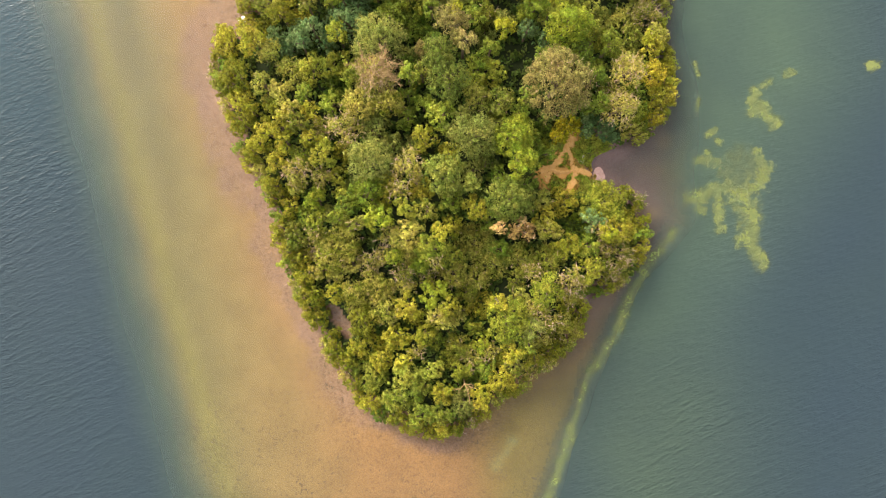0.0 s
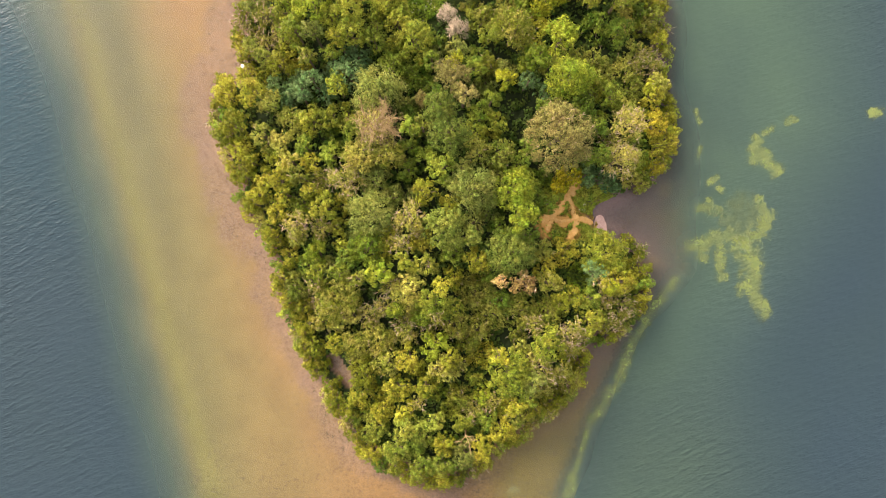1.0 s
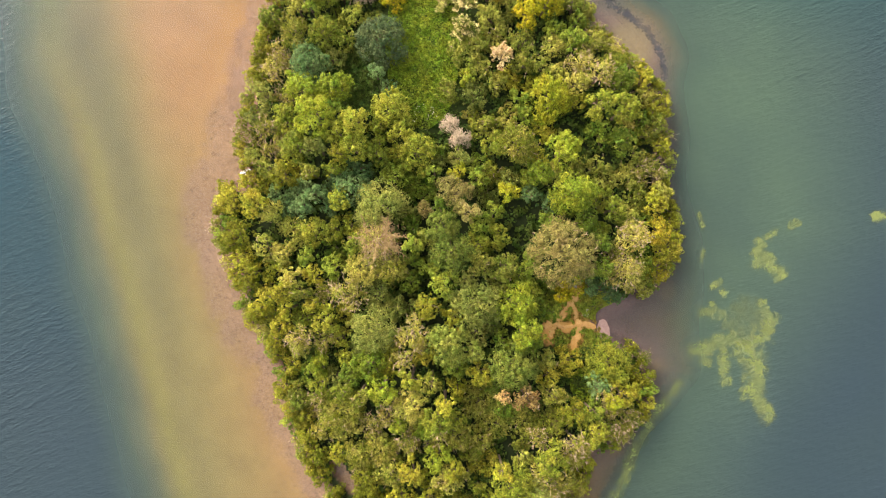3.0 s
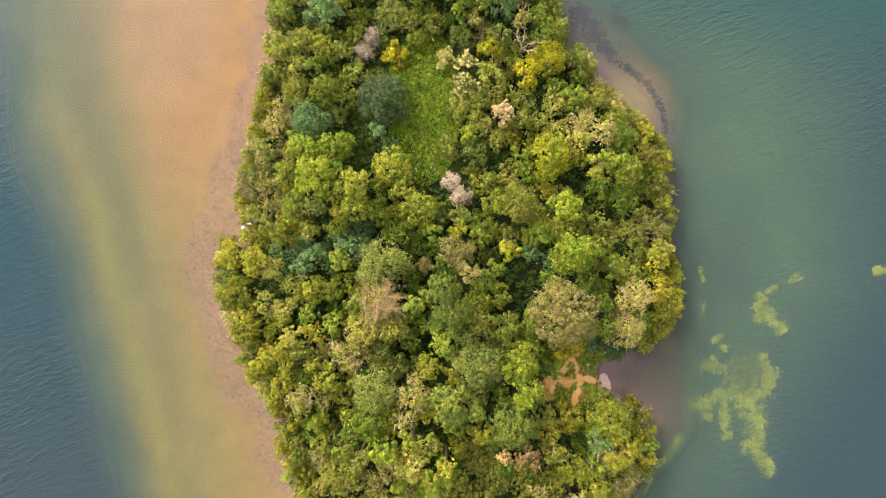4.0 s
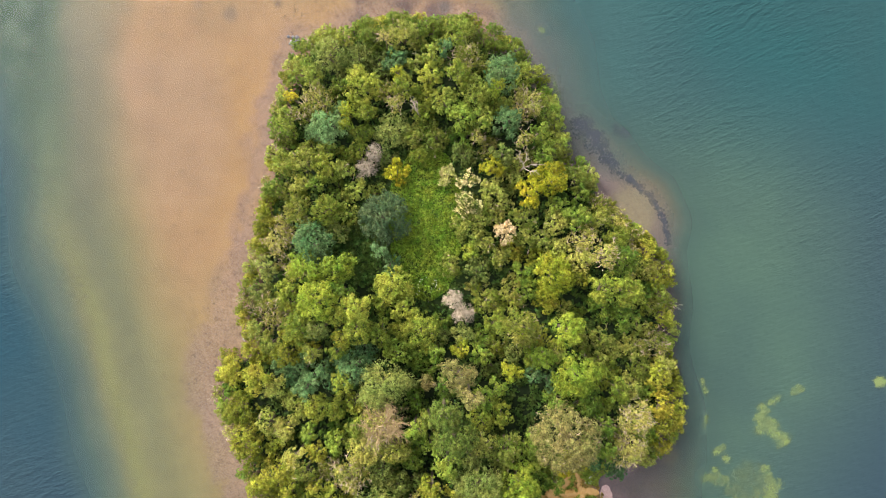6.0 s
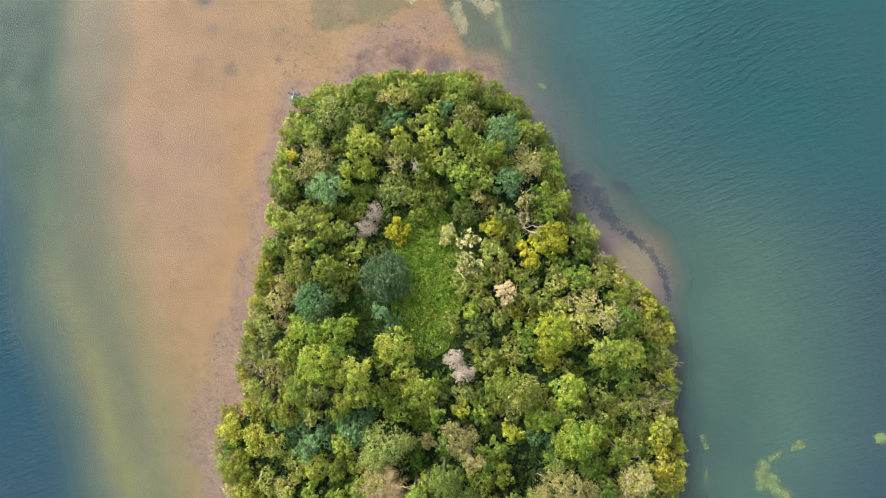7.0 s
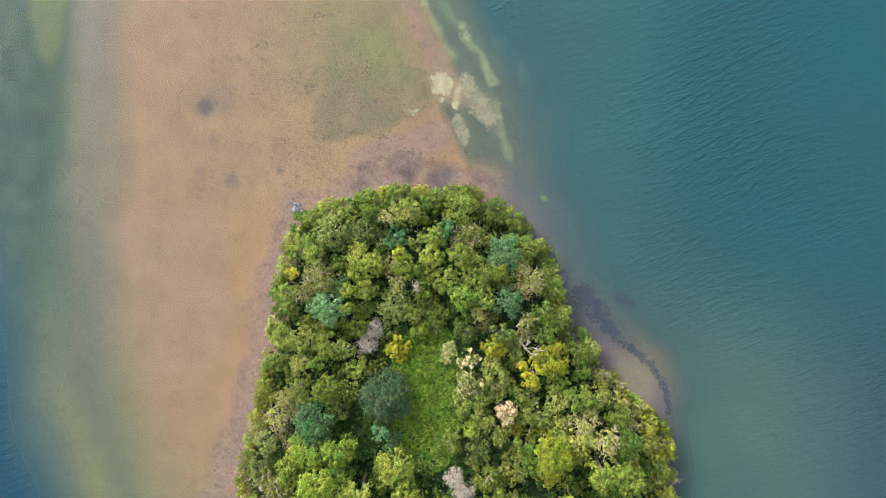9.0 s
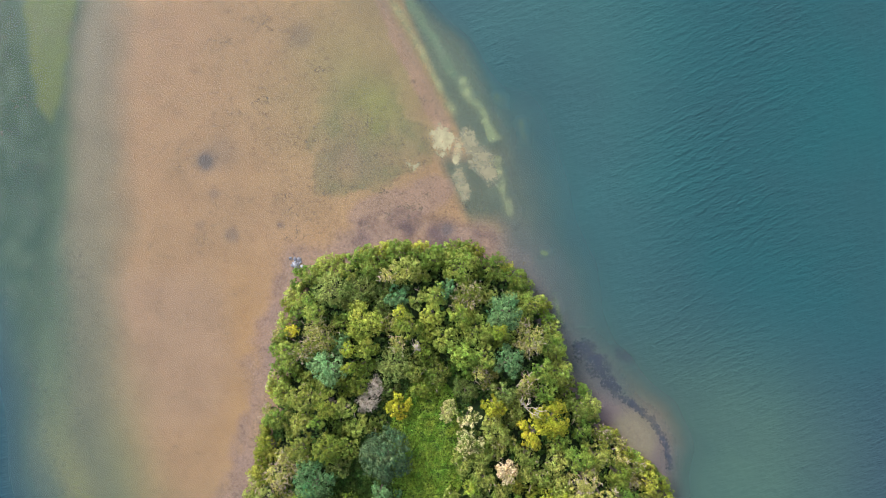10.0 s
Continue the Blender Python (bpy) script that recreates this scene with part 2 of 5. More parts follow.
STONE = earth_stuff("pale_stone", (0.20, 0.18, 0.18), (0.34, 0.31, 0.31), 2.0)
STONE_WHITE = earth_stuff("white_stone", (0.66, 0.64, 0.60), (0.80, 0.78, 0.74), 2.0)
STONE_DARK = earth_stuff("dark_stone", (0.09, 0.08, 0.085), (0.17, 0.15, 0.15), 2.0)

# ---- the lie of the land ----
# Outline of the wood, anticlockwise from the southern tip.
WOOD = [(-0.5, -33.5), (6.7, -30.5), (13, -25.5), (20, -20), (24.7, -15), (26, -9.5), (31.7, -6), (35.7, -2), (35.9, 5), (34.7, 10),
        (29, 13), (27.5, 15), (32.5, 17), (36.7, 20), (40, 24), (40.7, 31), (39.5, 39), (39.7, 45.5), (38.2, 55.5), (31.7, 61.5),
        (26.7, 66.5), (25.7, 70.5), (20.7, 74.5), (19.2, 81.5), (16.7, 87), (12.2, 92.4), (4.7, 97), (-7.8, 97.4), (-14.8, 96.3),
        (-27, 92.5), (-30.8, 81), (-31.7, 70.5), (-34, 60.5), (-37, 45.5), (-35, 40.3), (-40.3, 38.5), (-41.2, 32), (-38, 22), (-35.5, 15),
        (-30, 7), (-30, 1), (-24, -14), (-15, -27), (-9.5, -31)]
# Outline of the shallows round it.
SHELF = [(-10, -74), (12, -60), (18.5, -44), (23, -30), (28, -18), (34, -6), (41, 5), (41.5, 18), (42, 28), (40.7, 40), (39.8, 54),
         (39.5, 60), (37, 67), (31, 72), (25.5, 77), (23, 84), (21.5, 92), (17.5, 101), (11.8, 117), (2.0, 132), (-9.6, 144), (-15, 161), (-28, 206),
         (-60, 205), (-95, 160), (-87, 120), (-80.5, 95), (-76, 75), (-73, 58), (-66.8, 40), (-60.8, 20), (-56, 0), (-50.8, -20), (-43.5, -44), (-34, -62)]


def inside(x, y, outline):
    """Distance from the outline, plus inside."""
    best = np.full(x.shape, 1e9)
    crossings = np.zeros(x.shape, bool)
    for (ax, ay), (bx, by) in zip(outline, outline[1:] + outline[:1]):
        ux, uy = bx - ax, by - ay
        k = np.clip(((x - ax) * ux + (y - ay) * uy) / (ux * ux + uy * uy), 0, 1)
        best = np.minimum(best, np.hypot(x - ax - k * ux, y - ay - k * uy))
        if uy:
            crossings ^= ((ay > y) != (by > y)) & (x < ax + (y - ay) * ux / uy)
    return np.where(crossings, best, -best)


def smooth(v, a, b):
    k = np.clip((v - a) / (b - a), 0, 1)
    return k * k * (3 - 2 * k)


def segment(x, y, ax, ay, bx, by):
    """Distance from a straight line's stretch."""
    ux, uy = bx - ax, by - ay
    k = np.clip(((x - ax) * ux + (y - ay) * uy) / (ux * ux + uy * uy), 0, 1)
    return np.hypot(x - ax - k * ux, y - ay - k * uy)


def bump_at(x, y, cx, cy, rx, ry):
    return np.exp(-((x - cx) / rx) ** 2 - ((y - cy) / ry) ** 2)


def waver(x, y, size, seed=0.0):
    """A smooth, irregular field between -1 and 1."""
    a, b = x / size + seed, y / size - 0.7 * seed
    return (np.sin(a + 1.3 * np.sin(b * 0.9 + seed)) + np.sin(0.8 * b + 1.1 * np.sin(1.3 * a)) + 0.6 * np.sin(2.1 * a - 1.7 * b + seed) + 0.5 * np.sin(2.9 * b + 2.3 * a)) / 3.1


def mottle(x, y, size, seed=0.0):
    """An uneven, blotchy field between -1 and 1, in three scales."""
    total = np.zeros(x.shape)
    for k in range(3):
        u, v = x / size * 2 ** k + 17.3 * k, y / size * 2 ** k + seed
        i, j = np.floor(u), np.floor(v)
        a, b = u - i, v - j
        a, b = a * a * (3 - 2 * a), b * b * (3 - 2 * b)
        corner = [[np.modf(np.abs(np.sin((i + p) * 127.1 + (j + q) * 311.7 + seed) * 43758.5453))[0] for q in (0, 1)] for p in (0, 1)]
        total += ((corner[0][0] * (1 - a) + corner[1][0] * a) * (1 - b) + (corner[0][1] * (1 - a) + corner[1][1] * a) * b - 0.5) * 0.5 ** k
    return np.clip(total * 1.7, -1, 1)


def depth_at(x, y, shore, shelf):
    """Depth of the water outside the shoreline."""
    out = np.clip(-shore, 0, None)
    wide = 5.0 + 11.0 * smooth(-x, 20, 45) + 9.0 * smooth(x, 5, 16) * smooth(y, -8, 8) * (1 - 0.6 * smooth(y, 26, 40) * smooth(y, 64, 56)) + 6.0 * smooth(x, 8, 16) * smooth(y, 64, 80) + 4.0 * smooth(x, 5, 14) * smooth(-y, 5, 20)
    s = shelf + 1.2 * waver(x, y, 6.0) + 6.0 * bump_at(x, y, 34, 63, 4.5, 5.0)
    return 0.06 + 0.20 * (1 - np.exp(-out / 5)) + 0.18 * smooth(s, 14, 0) + smooth(-x, 40, 52) * (0.16 * smooth(y, -15, 40) + 0.10 * smooth(y, 40, 75)) * smooth(y, 135, 95) * np.exp(-((s - 9.8) / (3.4 + 2.2 * smooth(y, 30, 80))) ** 2) + 4.6 * smooth(-s / wide, -0.38, 1.35)


def terrain(x, y):
    """Height of the ground, the shore distance and the shelf distance."""
    shore = inside(x, y, WOOD) - 1.3 + 0.5 * waver(x, y, 2.3, 2.0)
    shore = np.where(segment(x, y, -19.6, -10.8, -16.6, -14.8) < 1.15 + 0.25 * waver(x, y, 1.1, 6.0), np.minimum(shore, -0.3), shore)
    shelf = inside(x, y, SHELF)
    d = np.clip(shore, 0, None)
    land = 0.05 + 2.4 * (1 - np.exp(-d / 6)) + 1.7 * bump_at(x, y, -6, 58, 16, 13) + 0.25 * waver(x, y, 3.5)
    land = np.maximum(land * smooth(d, -0.2, 3.0), 0.02 + 0.05 * d)
    return np.where(shore > 0, land, -depth_at(x, y, shore, shelf)), shore, shelf


def ground_height(x, y):
    return float(terrain(np.array([float(x)]), np.array([float(y)]))[0][0])


def blend(base, colour, k):
    return base + (np.array(colour) - base) * np.clip(k, 0, 1)[..., None]


FOOTPATHS = [([(22.9, 19.9), (22.2, 18.6), (21.3, 17.2), (20.0, 15.5), (18.4, 14.1), (17.3, 13.0)], 0.82),
             ([(21.9, 17.9), (22.4, 16.5), (22.6, 15.0), (23.4, 13.9), (24.8, 13.7), (26.4, 13.2)], 0.52),
             ([(23.2, 13.9), (22.9, 12.8), (22.7, 11.6), (22.0, 10.4)], 0.80),
             ([(19.2, 14.4), (18.6, 13.0), (18.1, 11.8)], 0.62),
             ([(18.8, 13.9), (20.6, 13.4), (23.2, 13.9)], 0.32),
             ([(22.9, 20.2), (22.4, 18.8), (22.0, 17.6)], 1.10)]


def near_path(x, y):
    k = np.full(x.shape, 9.0)
    for pts, _ in FOOTPATHS:
        for (ax, ay), (bx, by) in zip(pts, pts[1:]):
            ux, uy = bx - ax, by - ay
            s = np.clip(((x - ax) * ux + (y - ay) * uy) / (ux * ux + uy * uy), 0, 1)
            k = np.minimum(k, np.hypot(x - ax - s * ux, y - ay - s * uy))
    return k


# outlines of the silty mat on the northern flat and of the yellow-green weed in the north-west
SILT_MAT = [(-24.4, 118), (-24.8, 111.6), (-24.4, 105), (-20.5, 105.6), (-15.5, 105.5), (-13.5, 107.3), (-9.2, 108.9), (-5.3, 110.6), (-2.6, 111.6), (-3.6, 116.2), (-7.2, 120.8), (-10, 130), (-19, 134)]
WEED_PATCH = [(-76.6, 150), (-76.1, 140), (-74.6, 130), (-73.1, 121), (-70.6, 118), (-69.1, 122), (-68.1, 128), (-67.1, 134), (-66.4, 150)]


def bed_tint(x, y, h, shore, shelf):
    """Colour of the bottom and the soil, and how stony or weedy it is."""
    one = np.ones(x.shape)
    col = blend(np.zeros((*x.shape, 3)), (0.49, 0.325, 0.130), one)
    w1, w2, w3 = waver(x, y, 9, 1.0), waver(x, y, 4.5, 3.0), waver(x, y, 17, 5.0)
    w4 = mottle(x, y, 2.6, 11.0)
    col = blend(col, (0.610, 0.336, 0.152), smooth(y + 8 * w3, 25, 60))
    col = blend(col, (0.60, 0.345, 0.195), smooth(w3, 0.1, 0.6) * smooth(y, 40, 80) * 0.7)
    col = blend(col, (0.63, 0.335, 0.115), bump_at(x + 2 * w2, y, -36, 78, 4.5, 22) * 0.6)
    west = smooth(-x, 25, 45)
    col = blend(col, (0.53, 0.300, 0.140), smooth(-shore + 3 * w2, 12, 4) * smooth(y, 50, 20) * 0.6)
    # olive sand and a band of yellow weed along the western drop-off
    col = blend(col, (0.40, 0.315, 0.125), west * smooth(shelf + 3 * w1, 25, 10) * smooth(y, 110, 60))
    col = blend(col, (0.45, 0.37, 0.10), west * bump_at(shelf + 1.3 * w1, 0 * x, 5.0, 0, 2.4, 1) * 0.75 * smooth(y, 95, 55))
    col = blend(col, (0.27, 0.25, 0.15), west * smooth(shelf + w1, 3.0, -1.0) * 0.7)
    col = blend(col, (0.27, 0.26, 0.14), west * bump_at(shelf + w1, 0 * x, 10.5, 0, 4.0, 1) * smooth(y, 0, 60) * smooth(y, 115, 85) * 0.3)
    # green weed and grey silt in the north-west
    north = smooth(y + 5 * w2, 40, 90) * west
    col = blend(col, (0.365, 0.275, 0.155), north * smooth(x + 1.5 * w2 + 1.5 * w3, -54, -62) * 0.85)
    col = blend(col, (0.215, 0.240, 0.100), north * smooth(x + 2.0 * w1 + 2 * w3, -64, -71))
    col = blend(col, (0.090, 0.125, 0.044), north * smooth(x + 1.0 * w2 + 1.0 * w4 - 0.14 * (y - 105), -66.5, -72.5) * (0.85 + 0.3 * w4))
    col = blend(col, (0.235, 0.245, 0.036), smooth(inside(x + 0.5 * w2 + 0.7 * w4, y, WEED_PATCH), -0.9, 0.9) * 0.9)
    # the southern and northern flats
    col = blend(col, (0.54, 0.290, 0.115), smooth(-y, 20, 36) * smooth(x, -30, -10) * 0.85)
    col = blend(col, (0.40, 0.285, 0.075), smooth(-y, 14, 30) * smooth(x, 2, 14))
    col = blend(col, (0.45, 0.335, 0.115), bump_at(x + 2 * w2, y + w1, -17, 126, 14, 16) * 0.7)
    mat = inside(x + 0.6 * w2 + 2.4 * w4, y + 0.5 * w1 + 1.7 * mottle(x, y, 2.2, 3.0), SILT_MAT)
    col = blend(col, (0.345, 0.265, 0.110), smooth(mat, -0.25, 0.45) * smooth(y, 132, 116) * (0.45 + 0.55 * smooth(x + 2 * w4, -25, -17)) * np.clip(0.72 + 0.55 * w4, 0, 1))
    col = blend(col, (0.42, 0.265, 0.140), smooth(mat, 0, 1) * np.clip(bump_at(x + w4, y + w4, -17.2, 111.6, 5.5, 3.6) * 1.2, 0, 1) * 0.7)
    col = blend(col, (0.41, 0.345, 0.085), bump_at(x + 2 * w2 + 1.5 * w4, y + w1 + w4, -12.5, 120.5, 6.5, 5.5) * 0.85)
    strip = np.minimum(segment(x + 0.3 * w2 + 0.25 * w4, y, -9.8, 133.8, -1.3, 117.2), 0.5 + segment(x + 0.3 * w2, y, -16.0, 146.0, -9.8, 133.8))
    u = x + 0.43 * (y - 108) + 0.5 * w2
    col = blend(col, (0.23, 0.215, 0.125), smooth(u, 4.4, 5.8) * smooth(y, 108, 115))
    col = blend(col, (0.21, 0.195, 0.115), smooth(u, -1.5, 1.0) * smooth(y, 114, 110) * smooth(y, 98, 103))
    col = blend(col, (0.60, 0.335, 0.185), smooth(strip, 1.75, 1.15))
    col = blend(col, (0.55, 0.315, 0.205), smooth(segment(x + w2 + 0.8 * w4, y + w2 + 0.8 * w4, -15.0, 101.0, -3.6, 105.6), 4.0, 2.4) * smooth(mat, 0.6, -0.4) * 0.75)
    col = blend(col, (0.235, 0.205, 0.130), smooth(x + w2, 6, 12) * smooth(y, 74, 84) * smooth(y, 122, 112))
    # silt under the trees' edge, and a thin darker rim, stronger in the east
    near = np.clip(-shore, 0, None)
    silt = smooth(near + 1.4 * w2 + 1.0 * w4 - 2.6 * west, 5.4, 2.6)
    silt = np.maximum(silt * (1 - 0.7 * smooth(x, 0, 9) * smooth(y, -8, -20)), smooth(near + 2 * w2, 9, 4) * smooth(x, 8, 20) * 0.95 * smooth(y, -20, -8) * smooth(y, 82, 72))
    col = blend(col, (0.41, 0.248, 0.198), silt * (0.62 + 0.25 * w2))
    col = blend(col, (0.37, 0.228, 0.228), smooth(x, 8, 24) * smooth(y, -12, 8) * smooth(near, 12, 2) * 0.85)
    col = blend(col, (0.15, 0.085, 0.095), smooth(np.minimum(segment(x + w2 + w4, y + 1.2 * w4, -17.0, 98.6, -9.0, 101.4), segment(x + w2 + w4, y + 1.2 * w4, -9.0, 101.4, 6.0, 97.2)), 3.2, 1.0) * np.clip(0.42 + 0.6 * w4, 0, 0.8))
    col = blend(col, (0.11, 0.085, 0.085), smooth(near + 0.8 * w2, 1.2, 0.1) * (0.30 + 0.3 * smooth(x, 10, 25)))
    col = blend(col, (0.15, 0.13, 0.11), smooth(x, 25, 34) * smooth(y, 74, 66) * smooth(near, 0.5, 3) * 0.3)
    col = blend(col, (0.42, 0.30, 0.185), smooth(bump_at(x + 0.6 * w4, y, 32.6, 62.6, 4.6, 5.4), 0.2, 0.7))
    # two pale shoals before the cove
    col = blend(col, (0.46, 0.29, 0.20), np.clip(1.3 * bump_at(x + 0.4 * w2, y, 39.6, 19.2, 1.5, 1.5) + 1.3 * bump_at(x, y + 0.4 * w2, 36.9, 6.2, 1.9, 1.3), 0, 1))
    speckle = 0.32 + 0.45 * smooth(-y, 22, 34) + 0.25 * smooth(y, 60, 110) + 0.6 * silt * (1 - 0.75 * smooth(x, 18, 28)) + 0.5 * bump_at(x, y, -12, 108, 16, 12) + 0.9 * bump_at(x, y, -8, 101, 12, 3.4) + 0.4 * bump_at(x, y, -33, 126, 13, 15) + 0.65 * smooth(x + w1, -60, -70) * smooth(y, 25, 70)
    col = blend(col, (0.21, 0.185, 0.165), smooth(x, 6, 13) * smooth(y, 66, 72) * smooth(y, 110, 100) * smooth(near, 11, 4) * 0.6)
    # dark hollows in the sand, with rubble in them
    for cx, cy, r in ((-43.8, 111, 1.8), (-38.3, 98.4, 1.3), (-0.6, 99.2, 1.2)):
        speckle = speckle + 0.8 * bump_at(x, y, cx, cy, r, r)
    for cx, cy, r, k in ((-43.8, 111, 1.5, 0.75), (-40.9, 112.6, 2.6, 0.25), (-38.3, 98.4, 1.2, 0.4), (-42.1, 105.4, 0.9, 0.3), (-44.5, 100, 0.8, 0.25), (-30.6, 100, 0.5, 0.5), (-0.6, 99.2, 1.1, 0.7), (-27.0, 133, 2.0, 0.3)):
        col = blend(col, (0.16, 0.13, 0.135), np.clip(bump_at(x + 0.6 * w2, y + 0.5 * w1, cx, cy, r, r) * 1.5, 0, 1) * k)
    # deep bottom
    col = blend(col, (0.06, 0.075, 0.06), smooth(-h, 0.9, 2.4))
    # soil and leaf litter on land, darkened to put shade into the gaps
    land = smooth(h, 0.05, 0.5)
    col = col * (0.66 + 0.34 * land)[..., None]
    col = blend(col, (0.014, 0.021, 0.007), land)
    col = blend(col, (0.075, 0.115, 0.024), land * bump_at(x, y, -4, 60, 7, 12))
    col = blend(col, (0.10, 0.13, 0.03), land * bump_at(x, y, 23.5, 15, 7, 5))
    worn = near_path(x, y) + 0.45 * waver(x, y, 0.9, 4.0)
    col = blend(col, (0.46, 0.25, 0.075), land * smooth(worn, 1.9, 0.9) * smooth(np.hypot(x - 21, y - 15), 11, 9))
    return col, np.clip(speckle * (1 - land), 0, 1)


def sheet(name, xs, ys, mat):
    """A grid over the given lines, with its heights, tints and depths."""
    gx, gy = np.meshgrid(xs, ys)
    h, shore, shelf = terrain(gx, gy)
    me = bpy.data.meshes.new(name)
    nx, ny = len(xs), len(ys)
    flat = name == "water"
    co = np.stack([gx, gy, np.zeros_like(h) if flat else h], -1).reshape(-1, 3)
    i = (np.arange(ny - 1)[:, None] * nx + np.arange(nx - 1)[None, :]).ravel()
    fill_mesh(me, co, np.stack([i, i + 1, i + nx + 1, i + nx], 1))
    if flat:
        column = me.attributes.new("column", "FLOAT", "POINT")
        column.data.foreach_set("value", np.clip(-h, 0, 5).astype(np.float32).ravel())
        wind = me.attributes.new("wind", "FLOAT", "POINT")
        lee = smooth(gx, 20, 34) * smooth(gx, 95, 68) * smooth(gy, -30, -5) * smooth(gy + 0.4 * gx, 98, 70)
        wind.data.foreach_set("value", (1 - 0.6 * lee).astype(np.float32).ravel())
        murk = me.attributes.new("murk", "FLOAT_COLOR", "POINT")
        col = blend(np.zeros((*h.shape, 3)), (0.019, 0.034, 0.043), np.ones_like(h))
        col = blend(col, (0.008, 0.032, 0.043), smooth(-gx, 30, 50) * smooth(gy, -5, 45))
        east = smooth(gx, 15, 35)
        col = blend(col, (0.040, 0.068, 0.047), east * smooth(gx + 0.55 * np.clip(30 - gy, 0, 60), 88, 54) * smooth(gy + 0.35 * gx, 122, 76) * smooth(gy, -52, -10))
        col = blend(col, (0.035, 0.057, 0.042), east * smooth(gy, -5, -30) * smooth(gx, 70, 35))
        col = blend(col, (0.012, 0.048, 0.046), smooth(gx, -10, 20) * smooth(gy + 0.3 * gx, 76, 116))
        col = blend(col, (0.032, 0.070, 0.060), smooth(gx, 52, 16) * smooth(gx + 0.45 * (gy - 108), -4, 8) * smooth(gy, 66, 84) * 0.75)
        col = blend(col, (0.040, 0.064, 0.049), smooth(h, -3.0, -0.7) * (0.6 + 0.4 * smooth(gx, 0, -20)))
        col = blend(col, (0.024, 0.060, 0.056), smooth(h, -4.6, -1.5) * smooth(gx, 0, 10) * smooth(gy, 78, 98) * 0.8)
        murk.data.foreach_set("color", np.concatenate([col, np.ones((*h.shape, 1))], -1).astype(np.float32).ravel())
    else:
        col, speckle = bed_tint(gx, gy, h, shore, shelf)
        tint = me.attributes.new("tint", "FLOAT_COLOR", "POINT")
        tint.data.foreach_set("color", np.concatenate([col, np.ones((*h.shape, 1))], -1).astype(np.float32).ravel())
        sp = me.attributes.new("speckle", "FLOAT", "POINT")
        sp.data.foreach_set("value", speckle.astype(np.float32).ravel())
    me.materials.append(mat)
    return new(name, me)


def fill_mesh(me, co, quads, smooth_faces=True):
    """Fills a mesh with quads from arrays."""
    co, quads = np.asarray(co, np.float32), np.asarray(quads, np.int32)
    me.vertices.add(len(co))
    me.vertices.foreach_set("co", co.ravel())
    me.loops.add(quads.size)
    me.loops.foreach_set("vertex_index", quads.ravel())
    me.polygons.add(len(quads))
    me.polygons.foreach_set("loop_start", np.arange(0, quads.size, 4, dtype=np.int32))
    me.update(calc_edges=True)
    me.polygons.foreach_set("use_smooth", np.full(len(quads), smooth_faces))


def lines(a, b, step, far):
    core = np.arange(a, b + step / 2, step)
    grow = step * 1.6 ** np.arange(1, 40)
    reach = np.cumsum(grow)
    reach = reach[reach < far]
    return np.concatenate([a - reach[::-1], core, b + reach])


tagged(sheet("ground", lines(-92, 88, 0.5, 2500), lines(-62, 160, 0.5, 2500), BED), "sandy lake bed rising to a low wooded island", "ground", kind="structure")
water = tagged(sheet("water", lines(-92, 88, 1.0, 2500), lines(-62, 160, 1.0, 2500), WATER), "rippled grey-green lake water, clear over sandy shallows", "water", kind="structure")
water.visible_shadow = False

# ---- trees ----
def rand_dirs(rng, n):
    v = rng.normal(size=(n, 3))
    return v / np.linalg.norm(v, axis=1)[:, None]


def leaf_quads(rng, p, normal, length, width):
    """Small folded leaves at the places p, facing normal."""
    n = len(p)
    u = np.cross(normal, rand_dirs(rng, n))
    u /= np.linalg.norm(u, axis=1)[:, None] + 1e-9
    w = np.cross(normal, u)
    size = rng.uniform(0.7, 1.3, (n, 1))
    a, b, fold = u * length * size / 2, w * width * size / 2, normal * width * size * 0.18
    co = np.stack([p - a, p + b + fold, p + a, p - b + fold], 1).reshape(-1, 3)
    return co, np.arange(4 * n).reshape(n, 4)


def tubes(paths, sides=5):
    """Tapered round branches: each a list of places and radii."""
    co, quads, base = [], [], 0
    ring = np.linspace(0, 2 * np.pi, sides, endpoint=False)
    for pts, radii in paths:
        pts = np.asarray(pts, float)
        for k, (p, r) in enumerate(zip(pts, radii)):
            t = pts[min(k + 1, len(pts) - 1)] - pts[max(k - 1, 0)]
            t /= np.linalg.norm(t) + 1e-9
            side = np.cross(t, (0.31, 0.95, 0.05) if abs(t[1]) < 0.9 else (1, 0, 0))
            side /= np.linalg.norm(side) + 1e-9
            up = np.cross(t, side)
            co.append(p + r * (np.cos(ring)[:, None] * side + np.sin(ring)[:, None] * up))
        for k in range(len(pts) - 1):
            a = base + k * sides + np.arange(sides)
            b = base + k * sides + (np.arange(sides) + 1) % sides
            quads.append(np.stack([a, b, b + sides, a + sides], 1))
        base += len(pts) * sides
    return np.concatenate(co), np.concatenate(quads)


def mesh_part(name, co, quads, mat, parent, label="", smooth_faces=False):
    me = bpy.data.meshes.new(name)
    fill_mesh(me, co, quads, smooth_faces)
    me.materials.append(mat)
    ob = new(name, me)
    ob.parent = parent
    if label:
        ob["label"] = label
    return ob


